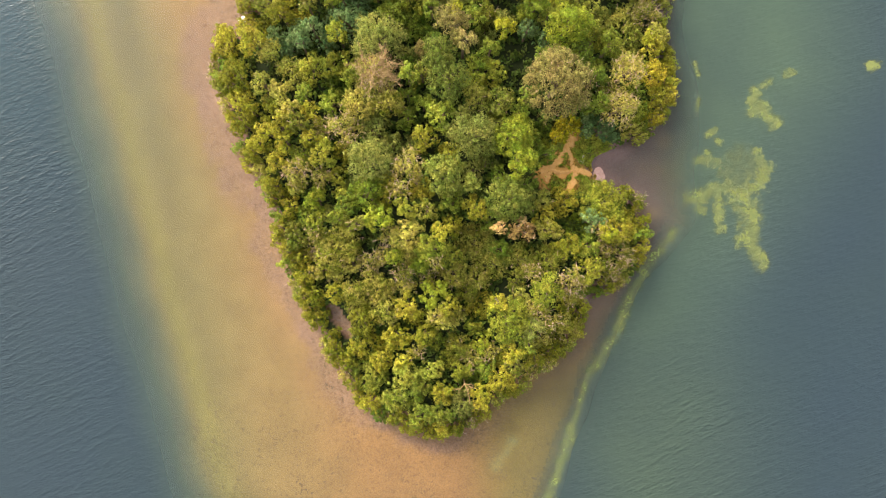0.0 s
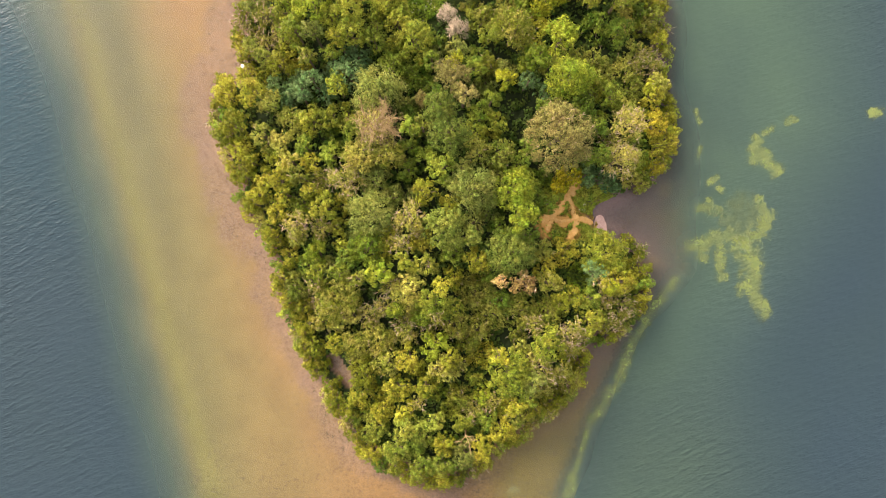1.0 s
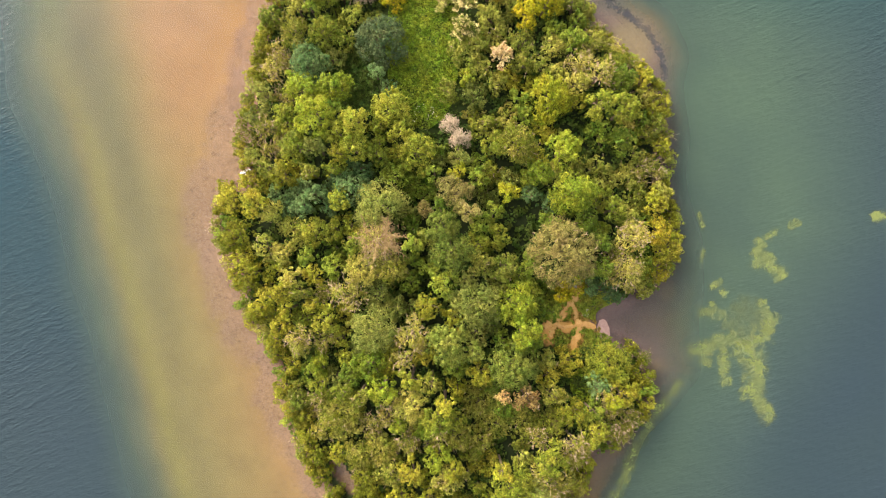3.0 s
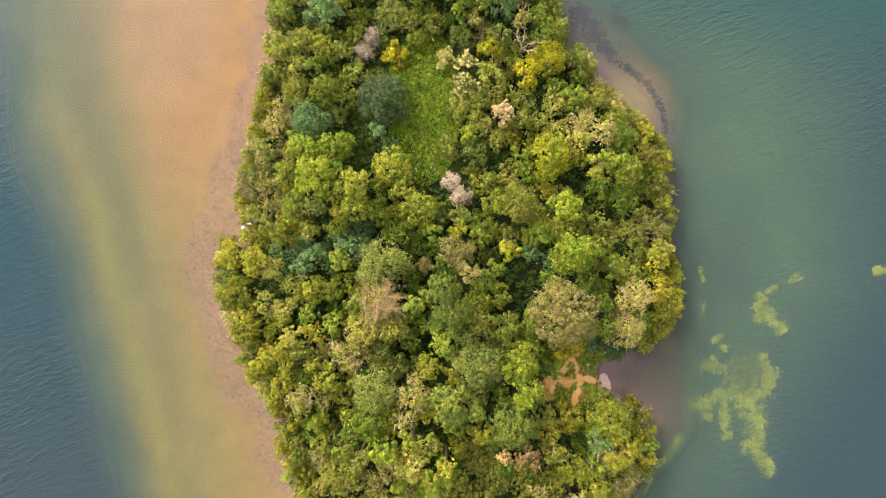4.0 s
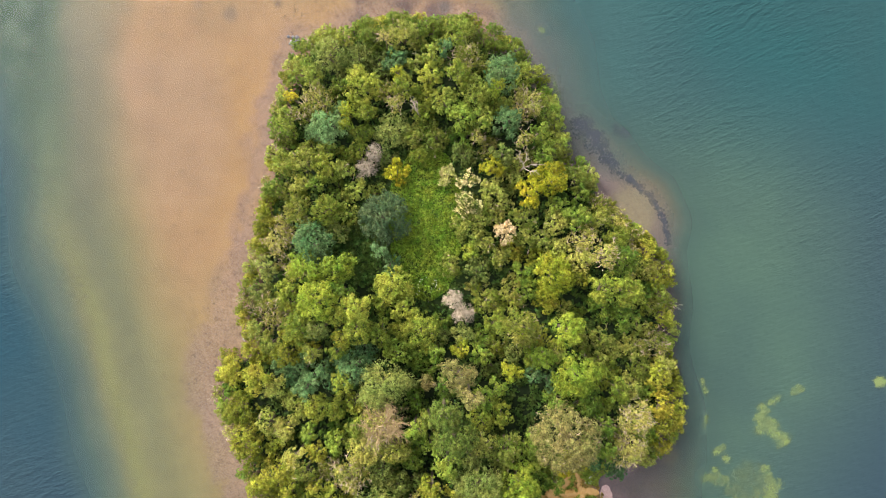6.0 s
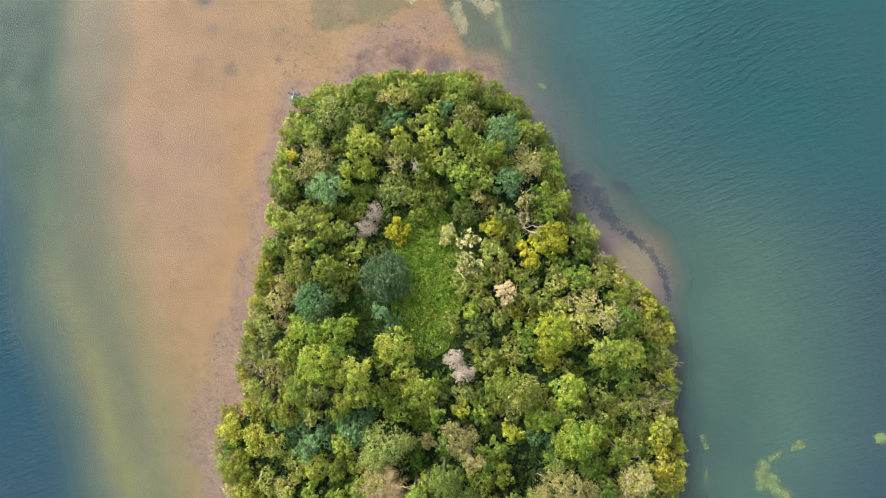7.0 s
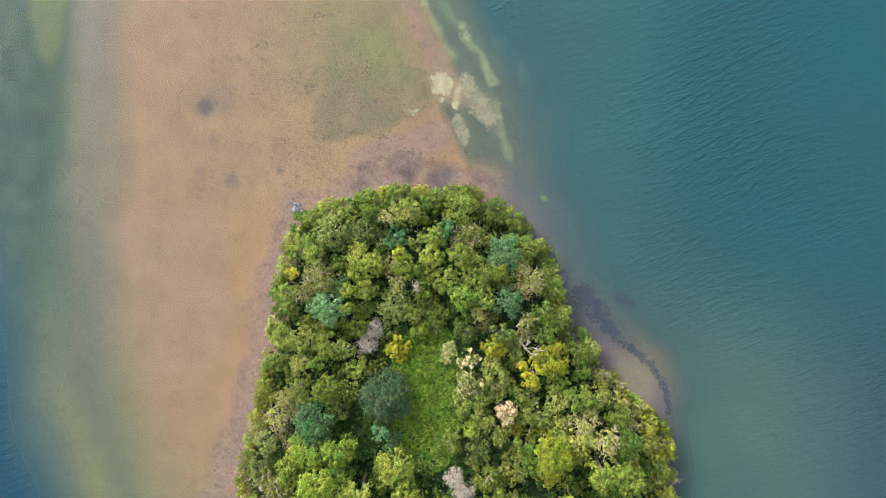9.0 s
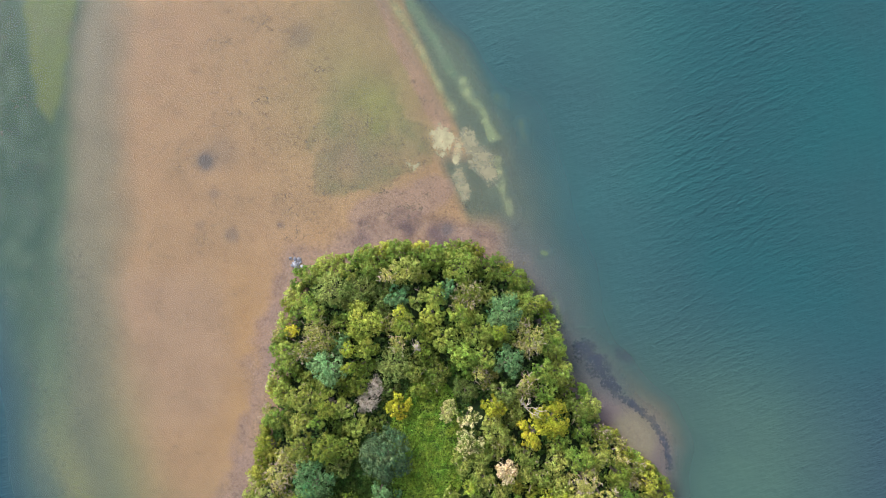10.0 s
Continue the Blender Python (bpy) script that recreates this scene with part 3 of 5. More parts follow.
KINDS = {  # name, label, leaves per square metre, leaf length, clump size, lobes, dome, twigs
    "wi": ("willow_tree", "yellow-green willow with dense bushy crown", 156, 0.22, 0.34, 1.1, 0.50, 0),
    "wn": ("willow_tree", "fresh green willow with dense bushy crown", 148, 0.23, 0.34, 1.1, 0.50, 0),
    "wg": ("willow_tree", "golden-green willow leaning over the water", 156, 0.22, 0.32, 1.1, 0.50, 0),
    "ol": ("oak_tree", "olive-green broadleaf tree with uneven crown", 156, 0.22, 0.32, 1.1, 0.52, 3),
    "ws": ("willow_tree", "olive willow with fine foliage and tawny tips", 168, 0.21, 0.32, 1.2, 0.52, 4),
    "gr": ("alder_tree", "mid-green alder with rounded crown", 144, 0.24, 0.34, 1.0, 0.55, 0),
    "lg": ("lime_tree", "pale green tree with rounded bumpy crown", 135, 0.25, 0.40, 1.0, 0.55, 0),
    "li": ("ash_tree", "bright green ash with clumped foliage", 135, 0.26, 0.42, 1.1, 0.58, 0),
    "te": ("holly_tree", "dark blue-green tree with dense crown", 139, 0.24, 0.34, 1.0, 0.55, 0),
    "bl": ("blue_green_tree", "round blue-green tree beside the nettle clearing", 152, 0.23, 0.34, 1.1, 0.60, 0),
    "gb": ("grey_willow_tree", "large grey-brown willow with feathery crown", 172, 0.21, 0.46, 1.0, 0.60, 3),
    "gg": ("grey_green_tree", "grey-green tree with fine foliage", 160, 0.21, 0.32, 1.1, 0.55, 0),
    "ye": ("golden_shrub", "golden yellow leafy shrub", 156, 0.23, 0.32, 1.0, 0.55, 0),
    "yl": ("maple_tree", "bright yellow-green tree with clumped crown", 144, 0.24, 0.40, 1.1, 0.55, 0),
    "ly": ("sallow_tree", "light yellow-green tree with bumpy crown", 144, 0.24, 0.38, 1.1, 0.55, 0),
    "hz": ("thinning_tree", "half-bare tree with pinkish twigs among yellowing leaves", 123, 0.19, 0.28, 1.2, 0.48, 36),
    "cr": ("elder_tree", "elder shrub with cream flower heads", 115, 0.24, 0.28, 1.2, 0.50, 0),
    "pp": ("blossom_tree", "small tree covered in pale pink blossom", 164, 0.22, 0.34, 2.0, 0.50, 0),
    "or": ("withered_tree", "withered tree with orange-brown leaves", 123, 0.23, 0.28, 1.0, 0.50, 6),
    "br": ("bare_tree", "bare brown tree with spreading branches", 37, 0.54, 0.38, 0.8, 0.60, 10),
    "de": ("dead_tree", "dead tree with bleached pale twigs", 123, 0.41, 0.50, 2.2, 0.50, 60),
}
ALL_TREES = []


def crown_lobes(rng, r, tall, deep, lobes, dome):
    """Centres and radii of the rounded boughs that make up a crown."""
    k = max(5, int(lobes * (3 + 1.05 * r * r)))
    i = np.arange(k) + 0.5
    rho = np.sqrt(i / k) * r * 0.80 * rng.uniform(0.84, 1.14, k)
    phi = i * 2.39996 + rng.uniform(0, 6.28) + rng.normal(0, 0.3, k)
    radius = np.clip(r * rng.uniform(0.20, 0.36, k), 0.50, 1.25)
    stretch, turn = rng.uniform(0.88, 1.13), rng.uniform(0, 3.14)
    u, v = rho * np.cos(phi) * stretch, rho * np.sin(phi) / stretch
    x, y = u * math.cos(turn) - v * math.sin(turn), u * math.sin(turn) + v * math.cos(turn)
    z = tall - radius - dome * deep * (rho / r) ** 2.2 - rng.uniform(0, 0.24, k) * deep
    low = max(2, k // 3)
    x, y = np.concatenate([x, x[-low:]]), np.concatenate([y, y[-low:]])
    z, radius = np.concatenate([z, z[-low:] - 0.38 * deep]), np.concatenate([radius, radius[-low:]])
    return np.stack([x, y, np.maximum(z, 0.45 * radius)], 1), radius


def tree(kind, x, y, top, r, full=1.0):
    """A tapered trunk with limbs, and a crown of many small leaves in lobes and clumps."""
    name, label, dense, leaf, clump, lobes, dome, twigs = KINDS[kind]
    rng = np.random.default_rng(1000 + len(ALL_TREES))
    foot = max(ground_height(x, y), -0.35)
    edge = float(inside(np.array([float(x)]), np.array([float(y)]), WOOD)[0])
    top = max(min(top, 2.6 + 1.05 * max(edge, 0.6)) + 0.3, foot + 1.6)
    tall = top - foot
    ALL_TREES.append((kind, x, y, top, r))
    r *= 1.07
    thing = new(name)
    thing.location = (x, y, foot)
    tagged(thing, label, "shrub" if "shrub" in label else "tree", "trees of the island wood")
    deep = min(1.35 * r + 1.0, 0.86 * tall)
    centre, lr = crown_lobes(rng, r, tall, deep, lobes, dome)
    # trunk and limbs
    lean = rng.normal(0, 0.05, 2) * tall
    fork = np.array([lean[0] * 0.5, lean[1] * 0.5, max(0.3, tall - deep * 0.95) + 0.1])
    thick = 0.05 + 0.035 * r + 0.010 * tall
    paths = [([(0, 0, -0.4), (lean[0] * 0.2, lean[1] * 0.2, fork[2] * 0.5), fork, (lean[0], lean[1], tall - 0.45 * deep)], (thick * 1.35, thick, thick * 0.85, thick * 0.3))]
    for c in centre[:14]:
        mid = fork * 0.55 + c * 0.45 + np.array([0, 0, -0.12 * deep])
        paths.append(([fork, mid, c + (0, 0, 0.1)], (thick * 0.55, thick * 0.34, 0.03)))
    if kind == "br":
        for j in range(34):
            a, away = rng.uniform(0, 6.283), rng.uniform(0, 0.5) * r
            reach = r * rng.uniform(0.4, 0.85)
            q = [fork + np.array([math.cos(a) * away, math.sin(a) * away * 0.6, rng.uniform(0.45, 0.8) * (tall - fork[2])])]
            a += rng.normal(0, 0.9)
            for _ in range(5):
                a += rng.normal(0, 0.3)
                q.append(q[-1] + np.array([math.cos(a), math.sin(a), rng.uniform(0, 0.3)]) * reach / 5 + rng.normal(0, 0.12, 3))
            paths.append((q, (0.085, 0.07, 0.06, 0.05, 0.035, 0.02)))
            for b in q[2:]:
                for _ in range(3):
                    c = a + rng.normal(0, 0.8)
                    paths.append(([b, b + np.array([math.cos(c), math.sin(c), rng.uniform(0, 0.5)]) * rng.uniform(0.5, 1.1)], (0.045, 0.02)))
    co, quads = tubes(paths, 4)
    mesh_part("trunk", co, quads, TWIG_BROWN if kind == "br" else BARK, thing)
    # clumps sit side by side over each lobe's upper half
    per = np.maximum(4, (1.75 * (lr / clump) ** 2).astype(int))
    pick = np.repeat(np.arange(len(lr)), per)
    step = np.concatenate([np.arange(n) + 0.5 for n in per]) / per[pick]
    up = 1.0 - 1.25 * step
    spin = np.concatenate([np.arange(n) * 2.39996 for n in per]) + rng.uniform(0, 6.283, len(lr))[pick] + rng.normal(0, 0.25, len(pick))
    flat = np.sqrt(1 - up ** 2)
    out = np.stack([flat * np.cos(spin), flat * np.sin(spin), up], 1)
    hub = centre[pick] + out * (lr[pick] * rng.uniform(0.62, 1.16, len(pick)))[:, None]
    # a fifth more fill the dome between the lobes
    n_fill = len(pick) // 5
    far, turn = r * 0.93 * np.sqrt(rng.uniform(0, 1, n_fill)), rng.uniform(0, 6.283, n_fill)
    hub = np.concatenate([hub, np.stack([far * np.cos(turn), far * np.sin(turn), tall - 0.5 - dome * deep * (far / r) ** 2.2 - rng.uniform(0.2, 1.2, n_fill)], 1)])
    more = np.stack([np.cos(turn) * far / r, np.sin(turn) * far / r, np.full(n_fill, 0.8)], 1)
    out = np.concatenate([out, more / np.linalg.norm(more, axis=1)[:, None]])
    n_clump = len(hub)
    size = clump * rng.uniform(0.65, 1.35, n_clump)
    n_leaf = int(full * dense * math.pi * r * r)
    share = size ** 2 * (0.5 + np.clip(out[:, 2], 0, 1))
    which = rng.choice(n_clump, n_leaf, p=share / share.sum())
    ball = rand_dirs(rng, n_leaf)
    ball = ball + 0.55 * out[which] + (0, 0, 0.35)
    ball /= np.linalg.norm(ball, axis=1)[:, None]
    p = hub[which] + ball * (size[which] * rng.uniform(0.62, 1.08, n_leaf))[:, None]
    normal = 0.30 * out[which] + 0.85 * ball + 0.42 * rand_dirs(rng, n_leaf) + np.array([0, 0, 0.15])
    normal /= np.linalg.norm(normal, axis=1)[:, None]
    inner = int(0.12 * n_leaf)
    p[:inner] = p[:inner] * (0.92, 0.92, 1) - np.array([0, 0, 1.0]) * rng.uniform(0.3, 1.3, (inner, 1))
    p[:, 2] = np.maximum(p[:, 2], 0.12)
    if kind in ("br", "de"):
        # only fine twigs are left of the crown
        co, quads = leaf_quads(rng, p, normal, leaf, 0.045 if kind == "br" else 0.06)
        mesh_part("crown", co, quads, TWIG_BROWN if kind == "br" else TWIG_PALE, thing)
    else:
        co, quads = leaf_quads(rng, p, normal, leaf / math.sqrt(full), 0.72 * leaf / math.sqrt(full))
        mesh_part("crown", co, quads, LEAVES[kind], thing)
    if kind == "cr":
        # flower heads on top of the crown
        n_head = int(15 * r * r)
        pickh = rng.choice(np.flatnonzero(out[:, 2] > 0.1), n_head)
        per = 26
        hp = np.repeat(hub[pickh] + out[pickh] * clump * 0.75, per, 0) + rng.normal(0, 0.16, (n_head * per, 3)) * (1, 1, 0.35)
        nn = np.array([0, 0, 1.0]) + 0.4 * rand_dirs(rng, len(hp))
        co, quads = leaf_quads(rng, hp, nn / np.linalg.norm(nn, axis=1)[:, None], 0.17, 0.14)
        mesh_part("blossom", co, quads, LEAVES["pk"], thing, "cream blossom")["kind"] = "stuff"
    if twigs:
        n_twig = int(twigs * r * r / 3)
        paths = []
        for j in range(n_twig):
            if kind in ("br", "de"):
                a = centre[rng.integers(0, len(centre))] * rng.uniform(0.35, 0.95)
                a[2] = max(a[2], 0.55 * tall)
                away = np.array([a[0], a[1], 0]) / r + rng.normal(0, 0.45, 3) + (0, 0, 0.35)
            else:
                c = rng.integers(0, n_clump)
                a = hub[c]
                away = out[c] * 0.7 + rng.normal(0, 0.45, 3) + (0, 0, 0.25)
            away /= np.linalg.norm(away) + 1e-9
            length = rng.uniform(0.45, 1.2)
            bend = rng.normal(0, 0.16, 3) * length
            wide = {"br": 0.045, "de": 0.032}.get(kind, 0.042)
            b, c2 = a + away * length * 0.5 + bend, a + away * length
            paths.append(([a, b, c2], (wide, wide * 0.8, wide * 0.4)))
            for _ in range(2):
                side = away + rng.normal(0, 0.55, 3)
                side /= np.linalg.norm(side)
                paths.append(([b, b + side * length * 0.5], (wide * 0.7, wide * 0.35)))
        co, quads = tubes(paths, 3)
        mesh_part("bare_wood", co, quads, {"br": TWIG_BROWN, "de": TWIG_PALE}.get(kind, TWIG_PINK), thing, "bare twigs")["kind"] = "stuff"
    return thing


tree("wi", -0.4, -30.5, 6.8, 1.3)
tree("wi", -7.9, -28.2, 6.6, 1.7)
tree("wn", -3.7, -28.0, 7.1, 2.5)
tree("wn", -0.4, -27.9, 6.9, 2.3)
tree("wi", -12.4, -26.4, 4.4, 2.3)
tree("gg", 3.4, -26.2, 6.8, 2.5)
tree("wi", 6.4, -25.4, 6.4, 2.2)
tree("wn", -8.2, -25.2, 7.1, 2.5)
tree("wi", 0.1, -24.3, 7.1, 2.1)
tree("wn", -3.9, -23.5, 7.2, 2.5)
tree("wi", -15.3, -23.2, 4.4, 1.4)
tree("wn", -11.9, -22.3, 4.4, 2.6)
tree("wi", 9.6, -22.3, 6.2, 2.5)
tree("wn", -6.0, -21.6, 7.1, 2.6)
tree("ly", 2.9, -20.7, 6.2, 1.9)
tree("wn", -1.8, -20.5, 7.1, 2.0)
tree("gr", 7.2, -20.3, 6.1, 2.0)
tree("ol", 12.4, -19.8, 6.1, 2.0)
tree("wi", -16.5, -19.2, 5.1, 1.7)
tree("wi", -10.4, -18.9, 5.7, 2.1)
tree("hz", 5.0, -18.9, 5.6, 2.0)
tree("wi", -6.5, -18.7, 6.7, 1.7)
tree("wi", 14.9, -18.3, 11.4, 2.0)
tree("wi", 18.8, -17.9, 4.7, 2.0)
tree("wi", -18.6, -17.3, 5.0, 1.7)
tree("hz", -4.4, -17.3, 6.7, 1.3)
tree("hz", 8.2, -17.2, 5.6, 1.6)
tree("wi", 11.4, -16.8, 10.4, 1.8)
tree("wi", -14.1, -16.6, 5.1, 2.3)
tree("ws", 3.0, -16.6, 5.6, 2.3)
tree("li", 6.8, -16.1, 5.6, 1.8)
tree("gr", 14.0, -15.3, 11.5, 1.6)
tree("wi", -19.7, -15.1, 2.5, 1.8)
tree("wi", -7.9, -15.0, 6.7, 2.5)
tree("wi", -3.1, -14.2, 8.6, 1.8)
tree("ly", 5.3, -13.2, 5.6, 1.4)
tree("ws", 21.7, -13.1, 4.6, 2.3)
tree("gg", 14.4, -12.6, 11.5, 2.1)
tree("wi", -13.6, -12.4, 6.5, 2.7)
tree("wi", -22.0, -12.2, 2.5, 2.1)
tree("hz", 17.3, -11.7, 11.5, 1.9)
tree("ly", 10.8, -11.6, 12.2, 3.7)
tree("ws", -0.6, -11.4, 8.6, 2.2)
tree("ws", -9.6, -10.8, 6.5, 2.5)
tree("wi", -5.9, -9.6, 8.8, 2.2)
tree("wi", 1.0, -9.6, 8.9, 1.8)
tree("wi", 9.0, -8.6, 11.7, 1.5)
tree("wi", -23.1, -8.1, 3.9, 2.5)
tree("ws", -14.8, -8.0, 5.8, 2.8)
tree("wi", -18.4, -7.5, 5.9, 1.8)
tree("li", -1.5, -7.3, 9.0, 2.5)
tree("ws", -10.6, -7.2, 6.1, 2.6)
tree("ws", 3.9, -7.0, 6.2, 2.3)
tree("ly", 16.8, -7.0, 13.1, 2.6)
tree("hz", 21.4, -6.7, 10.2, 2.4)
tree("ws", -12.2, -5.3, 6.1, 2.0)
tree("ws", 5.3, -5.3, 6.2, 2.6)
tree("hz", 20.9, -4.6, 10.4, 1.9)
tree("wi", -23.8, -4.5, 4.4, 2.2)
tree("ws", 1.9, -4.1, 8.1, 2.4)
tree("hz", 14.9, -3.8, 8.5, 1.9)
tree("ws", -20.5, -3.7, 4.9, 2.3)
tree("hz", -6.3, -3.6, 9.4, 2.2)
tree("ly", 24.3, -3.2, 11.4, 2.3)
tree("hz", 27.5, -3.2, 11.0, 2.3)
tree("ol", 8.5, -2.8, 4.6, 2.7)
tree("li", -3.7, -2.4, 9.5, 1.7)
tree("ws", -15.4, -2.3, 6.7, 1.7)
tree("hz", -12.2, -2.3, 6.1, 2.0)
tree("hz", -1.2, -1.9, 14.0, 1.1)
tree("ws", 17.6, -1.9, 8.8, 2.6)
tree("wi", -24.7, -1.8, 4.4, 2.0)
tree("ol", 13.4, -1.8, 5.7, 3.1)
tree("li", -7.9, -1.2, 11.8, 1.2)
tree("hz", 30.2, -0.8, 10.7, 2.4)
tree("wi", -27.0, -0.4, 5.0, 1.6)
tree("ws", -17.9, 0.1, 7.8, 3.9)
tree("wi", 20.6, 0.1, 10.0, 2.4)
tree("ly", -1.6, 0.3, 14.6, 2.6)
tree("gr", 23.9, 0.3, 9.3, 2.0)
tree("ol", 5.4, 1.1, 4.4, 3.6)
tree("ol", -25.3, 2.0, 5.0, 2.7)
tree("ws", -5.6, 2.3, 13.2, 2.7)
tree("yl", 26.8, 2.6, 12.4, 1.3)
tree("hz", -21.7, 2.7, 8.0, 1.2)
tree("wi", -0.3, 2.7, 14.2, 1.5)
tree("ws", 17.5, 3.0, 9.4, 2.1)
tree("or", 12.7, 3.2, 11.7, 2.2)
tree("wi", 29.1, 3.2, 12.3, 2.3)
tree("hz", 25.6, 3.3, 10.0, 1.3)
tree("or", 9.1, 3.4, 11.5, 1.1)
tree("wi", -28.2, 3.5, 4.9, 1.8)
tree("ws", -14.1, 3.6, 14.3, 1.8)
tree("ly", -21.0, 4.7, 8.2, 1.8)
tree("te", 24.7, 4.8, 9.7, 1.9)
tree("ly", -16.5, 4.9, 13.9, 1.5)
tree("li", -10.3, 4.9, 14.2, 2.2)
tree("ws", -2.5, 6.0, 13.7, 1.7)
tree("ly", -5.6, 6.6, 13.7, 1.8)
tree("wi", 5.3, 6.9, 10.4, 2.3)
tree("wi", -26.5, 7.3, 4.1, 1.8)
tree("ly", 27.1, 7.7, 11.7, 3.9)
tree("lg", 10.7, 8.1, 12.5, 4.1)
tree("wi", 20.7, 8.1, 7.1, 2.4)
tree("li", -21.2, 8.4, 8.3, 2.2)
tree("ol", 16.7, 8.5, 7.2, 1.8)
tree("li", -12.2, 8.7, 13.4, 2.7)
tree("hz", -7.0, 9.4, 12.7, 1.7)
tree("lg", 4.1, 10.4, 11.2, 1.9)
tree("ol", -24.0, 10.7, 8.3, 1.8)
tree("wi", -29.0, 11.0, 8.4, 1.9)
tree("hz", -20.3, 11.9, 8.3, 1.8)
tree("lg", 0.1, 11.9, 13.6, 3.5)
tree("hz", -23.9, 12.7, 10.6, 2.2)
tree("hz", -5.5, 13.1, 12.3, 2.8)
tree("ws", -31.6, 13.4, 9.0, 1.3)
tree("gg", -11.7, 14.1, 13.6, 3.9)
tree("li", 12.4, 14.1, 13.5, 2.6)
tree("wi", -27.5, 14.3, 9.0, 1.9)
tree("ly", -19.8, 15.5, 10.6, 2.2)
tree("wi", -32.5, 16.2, 9.0, 1.8)
tree("gr", 17.9, 16.4, 6.0, 1.7)
tree("wi", -25.9, 17.4, 9.9, 1.7)
tree("wi", -31.2, 17.6, 8.9, 1.8)
tree("wi", -3.0, 17.9, 12.2, 2.2)
tree("wi", -21.6, 18.2, 10.6, 1.6)
tree("li", 11.3, 18.2, 12.7, 3.4)
tree("gg", 4.7, 18.3, 13.5, 4.0)
tree("ye", 19.1, 19.1, 6.4, 1.3)
tree("wi", -29.2, 19.3, 9.4, 1.6)
tree("hz", -16.2, 19.5, 10.7, 2.8)
tree("te", 27.0, 20.0, 9.8, 2.5)
tree("wi", -26.5, 20.4, 10.9, 2.2)
tree("ol", -23.6, 20.4, 10.9, 1.7)
tree("ol", 33.8, 20.4, 3.1, 2.2)
tree("ye", 21.2, 20.7, 6.9, 2.3)
tree("wi", -33.7, 21.1, 6.1, 2.2)
tree("gr", -5.9, 21.8, 8.5, 1.9)
tree("gr", -0.4, 21.9, 12.0, 2.5)
tree("ws", -25.1, 22.6, 10.9, 1.9)
tree("wg", 36.3, 22.6, 4.8, 1.7)
tree("wi", -22.2, 22.8, 8.2, 1.9)
tree("wi", -32.6, 23.3, 6.1, 1.6)
tree("hz", 29.2, 23.5, 12.8, 3.0)
tree("gr", 25.2, 23.8, 10.7, 1.9)
tree("ws", -8.9, 23.9, 11.3, 2.5)
tree("ws", -13.7, 24.0, 10.8, 3.0)
tree("gr", -3.4, 24.1, 8.6, 1.6)
tree("gr", -18.6, 24.2, 8.1, 2.3)
tree("ol", 9.3, 24.3, 10.8, 2.5)
tree("ol", 5.5, 24.8, 11.0, 2.2)
tree("gr", 13.8, 25.2, 9.7, 1.6)
tree("wi", -34.6, 25.3, 5.8, 2.3)
tree("gr", -23.1, 25.6, 8.2, 1.8)
tree("ws", -27.2, 26.2, 7.6, 2.0)
tree("wi", 36.8, 26.3, 4.8, 1.9)
tree("gb", 18.3, 26.5, 16.6, 5.4)
tree("lg", 0.7, 27.2, 15.2, 3.4)
tree("wi", -37.5, 27.4, 6.8, 1.7)
tree("ol", -30.2, 27.6, 7.6, 2.2)
tree("ly", -14.5, 27.9, 11.3, 1.9)
tree("gr", 24.9, 27.9, 11.4, 1.7)
tree("gr", -5.6, 28.0, 13.5, 1.5)
tree("br", -10.5, 28.7, 13.0, 3.9)
tree("ly", 8.6, 29.1, 8.9, 2.0)
tree("hz", 30.1, 29.2, 11.3, 2.7)
tree("wi", -35.0, 29.6, 7.1, 2.7)
tree("wg", 36.1, 29.9, 6.3, 2.4)
tree("ly", -22.0, 30.1, 8.7, 2.3)
tree("ly", -18.7, 30.4, 9.1, 2.0)
tree("lg", -0.8, 30.7, 15.6, 2.5)
tree("gb", 3.3, 33.1, 13.9, 1.8)
tree("ol", -29.3, 33.2, 7.7, 2.0)
tree("gr", 7.7, 33.3, 8.7, 1.8)
tree("ly", 27.3, 33.3, 11.3, 2.1)
tree("te", -23.7, 33.8, 11.1, 1.9)
tree("gb", -3.6, 33.8, 5.9, 1.4)
tree("gg", -10.8, 34.4, 12.8, 4.1)
tree("wi", -31.8, 34.7, 8.5, 2.6)
tree("wi", 35.6, 34.9, 6.1, 2.4)
tree("ly", -17.2, 35.0, 11.6, 1.9)
tree("wi", -37.0, 35.8, 5.6, 2.5)
tree("gb", 1.4, 35.9, 13.8, 2.7)
tree("te", -21.5, 36.0, 11.2, 1.6)
tree("te", 13.7, 36.0, 10.1, 1.5)
tree("ol", 32.6, 36.0, 5.1, 2.4)
tree("li", 20.1, 36.1, 13.5, 3.8)
tree("yl", 10.2, 36.4, 9.8, 1.7)
tree("ws", 36.4, 36.7, 6.1, 1.9)
tree("te", -15.5, 37.2, 11.4, 3.0)
tree("ol", 25.4, 37.9, 5.8, 1.4)
tree("li", 13.5, 38.4, 9.4, 1.8)
tree("gr", -5.3, 38.6, 5.8, 2.7)
tree("wi", -27.0, 38.9, 9.6, 2.2)
tree("gr", 5.2, 39.0, 7.6, 2.0)
tree("li", 14.8, 39.3, 12.3, 2.1)
tree("ol", -22.1, 39.5, 11.6, 1.5)
tree("ol", 31.2, 39.7, 4.5, 2.3)
tree("gr", -2.0, 39.8, 9.9, 1.5)
tree("ly", -18.2, 39.9, 11.5, 1.2)
tree("yl", 2.0, 39.9, 8.3, 1.6)
tree("hz", 34.5, 40.3, 6.0, 2.5)
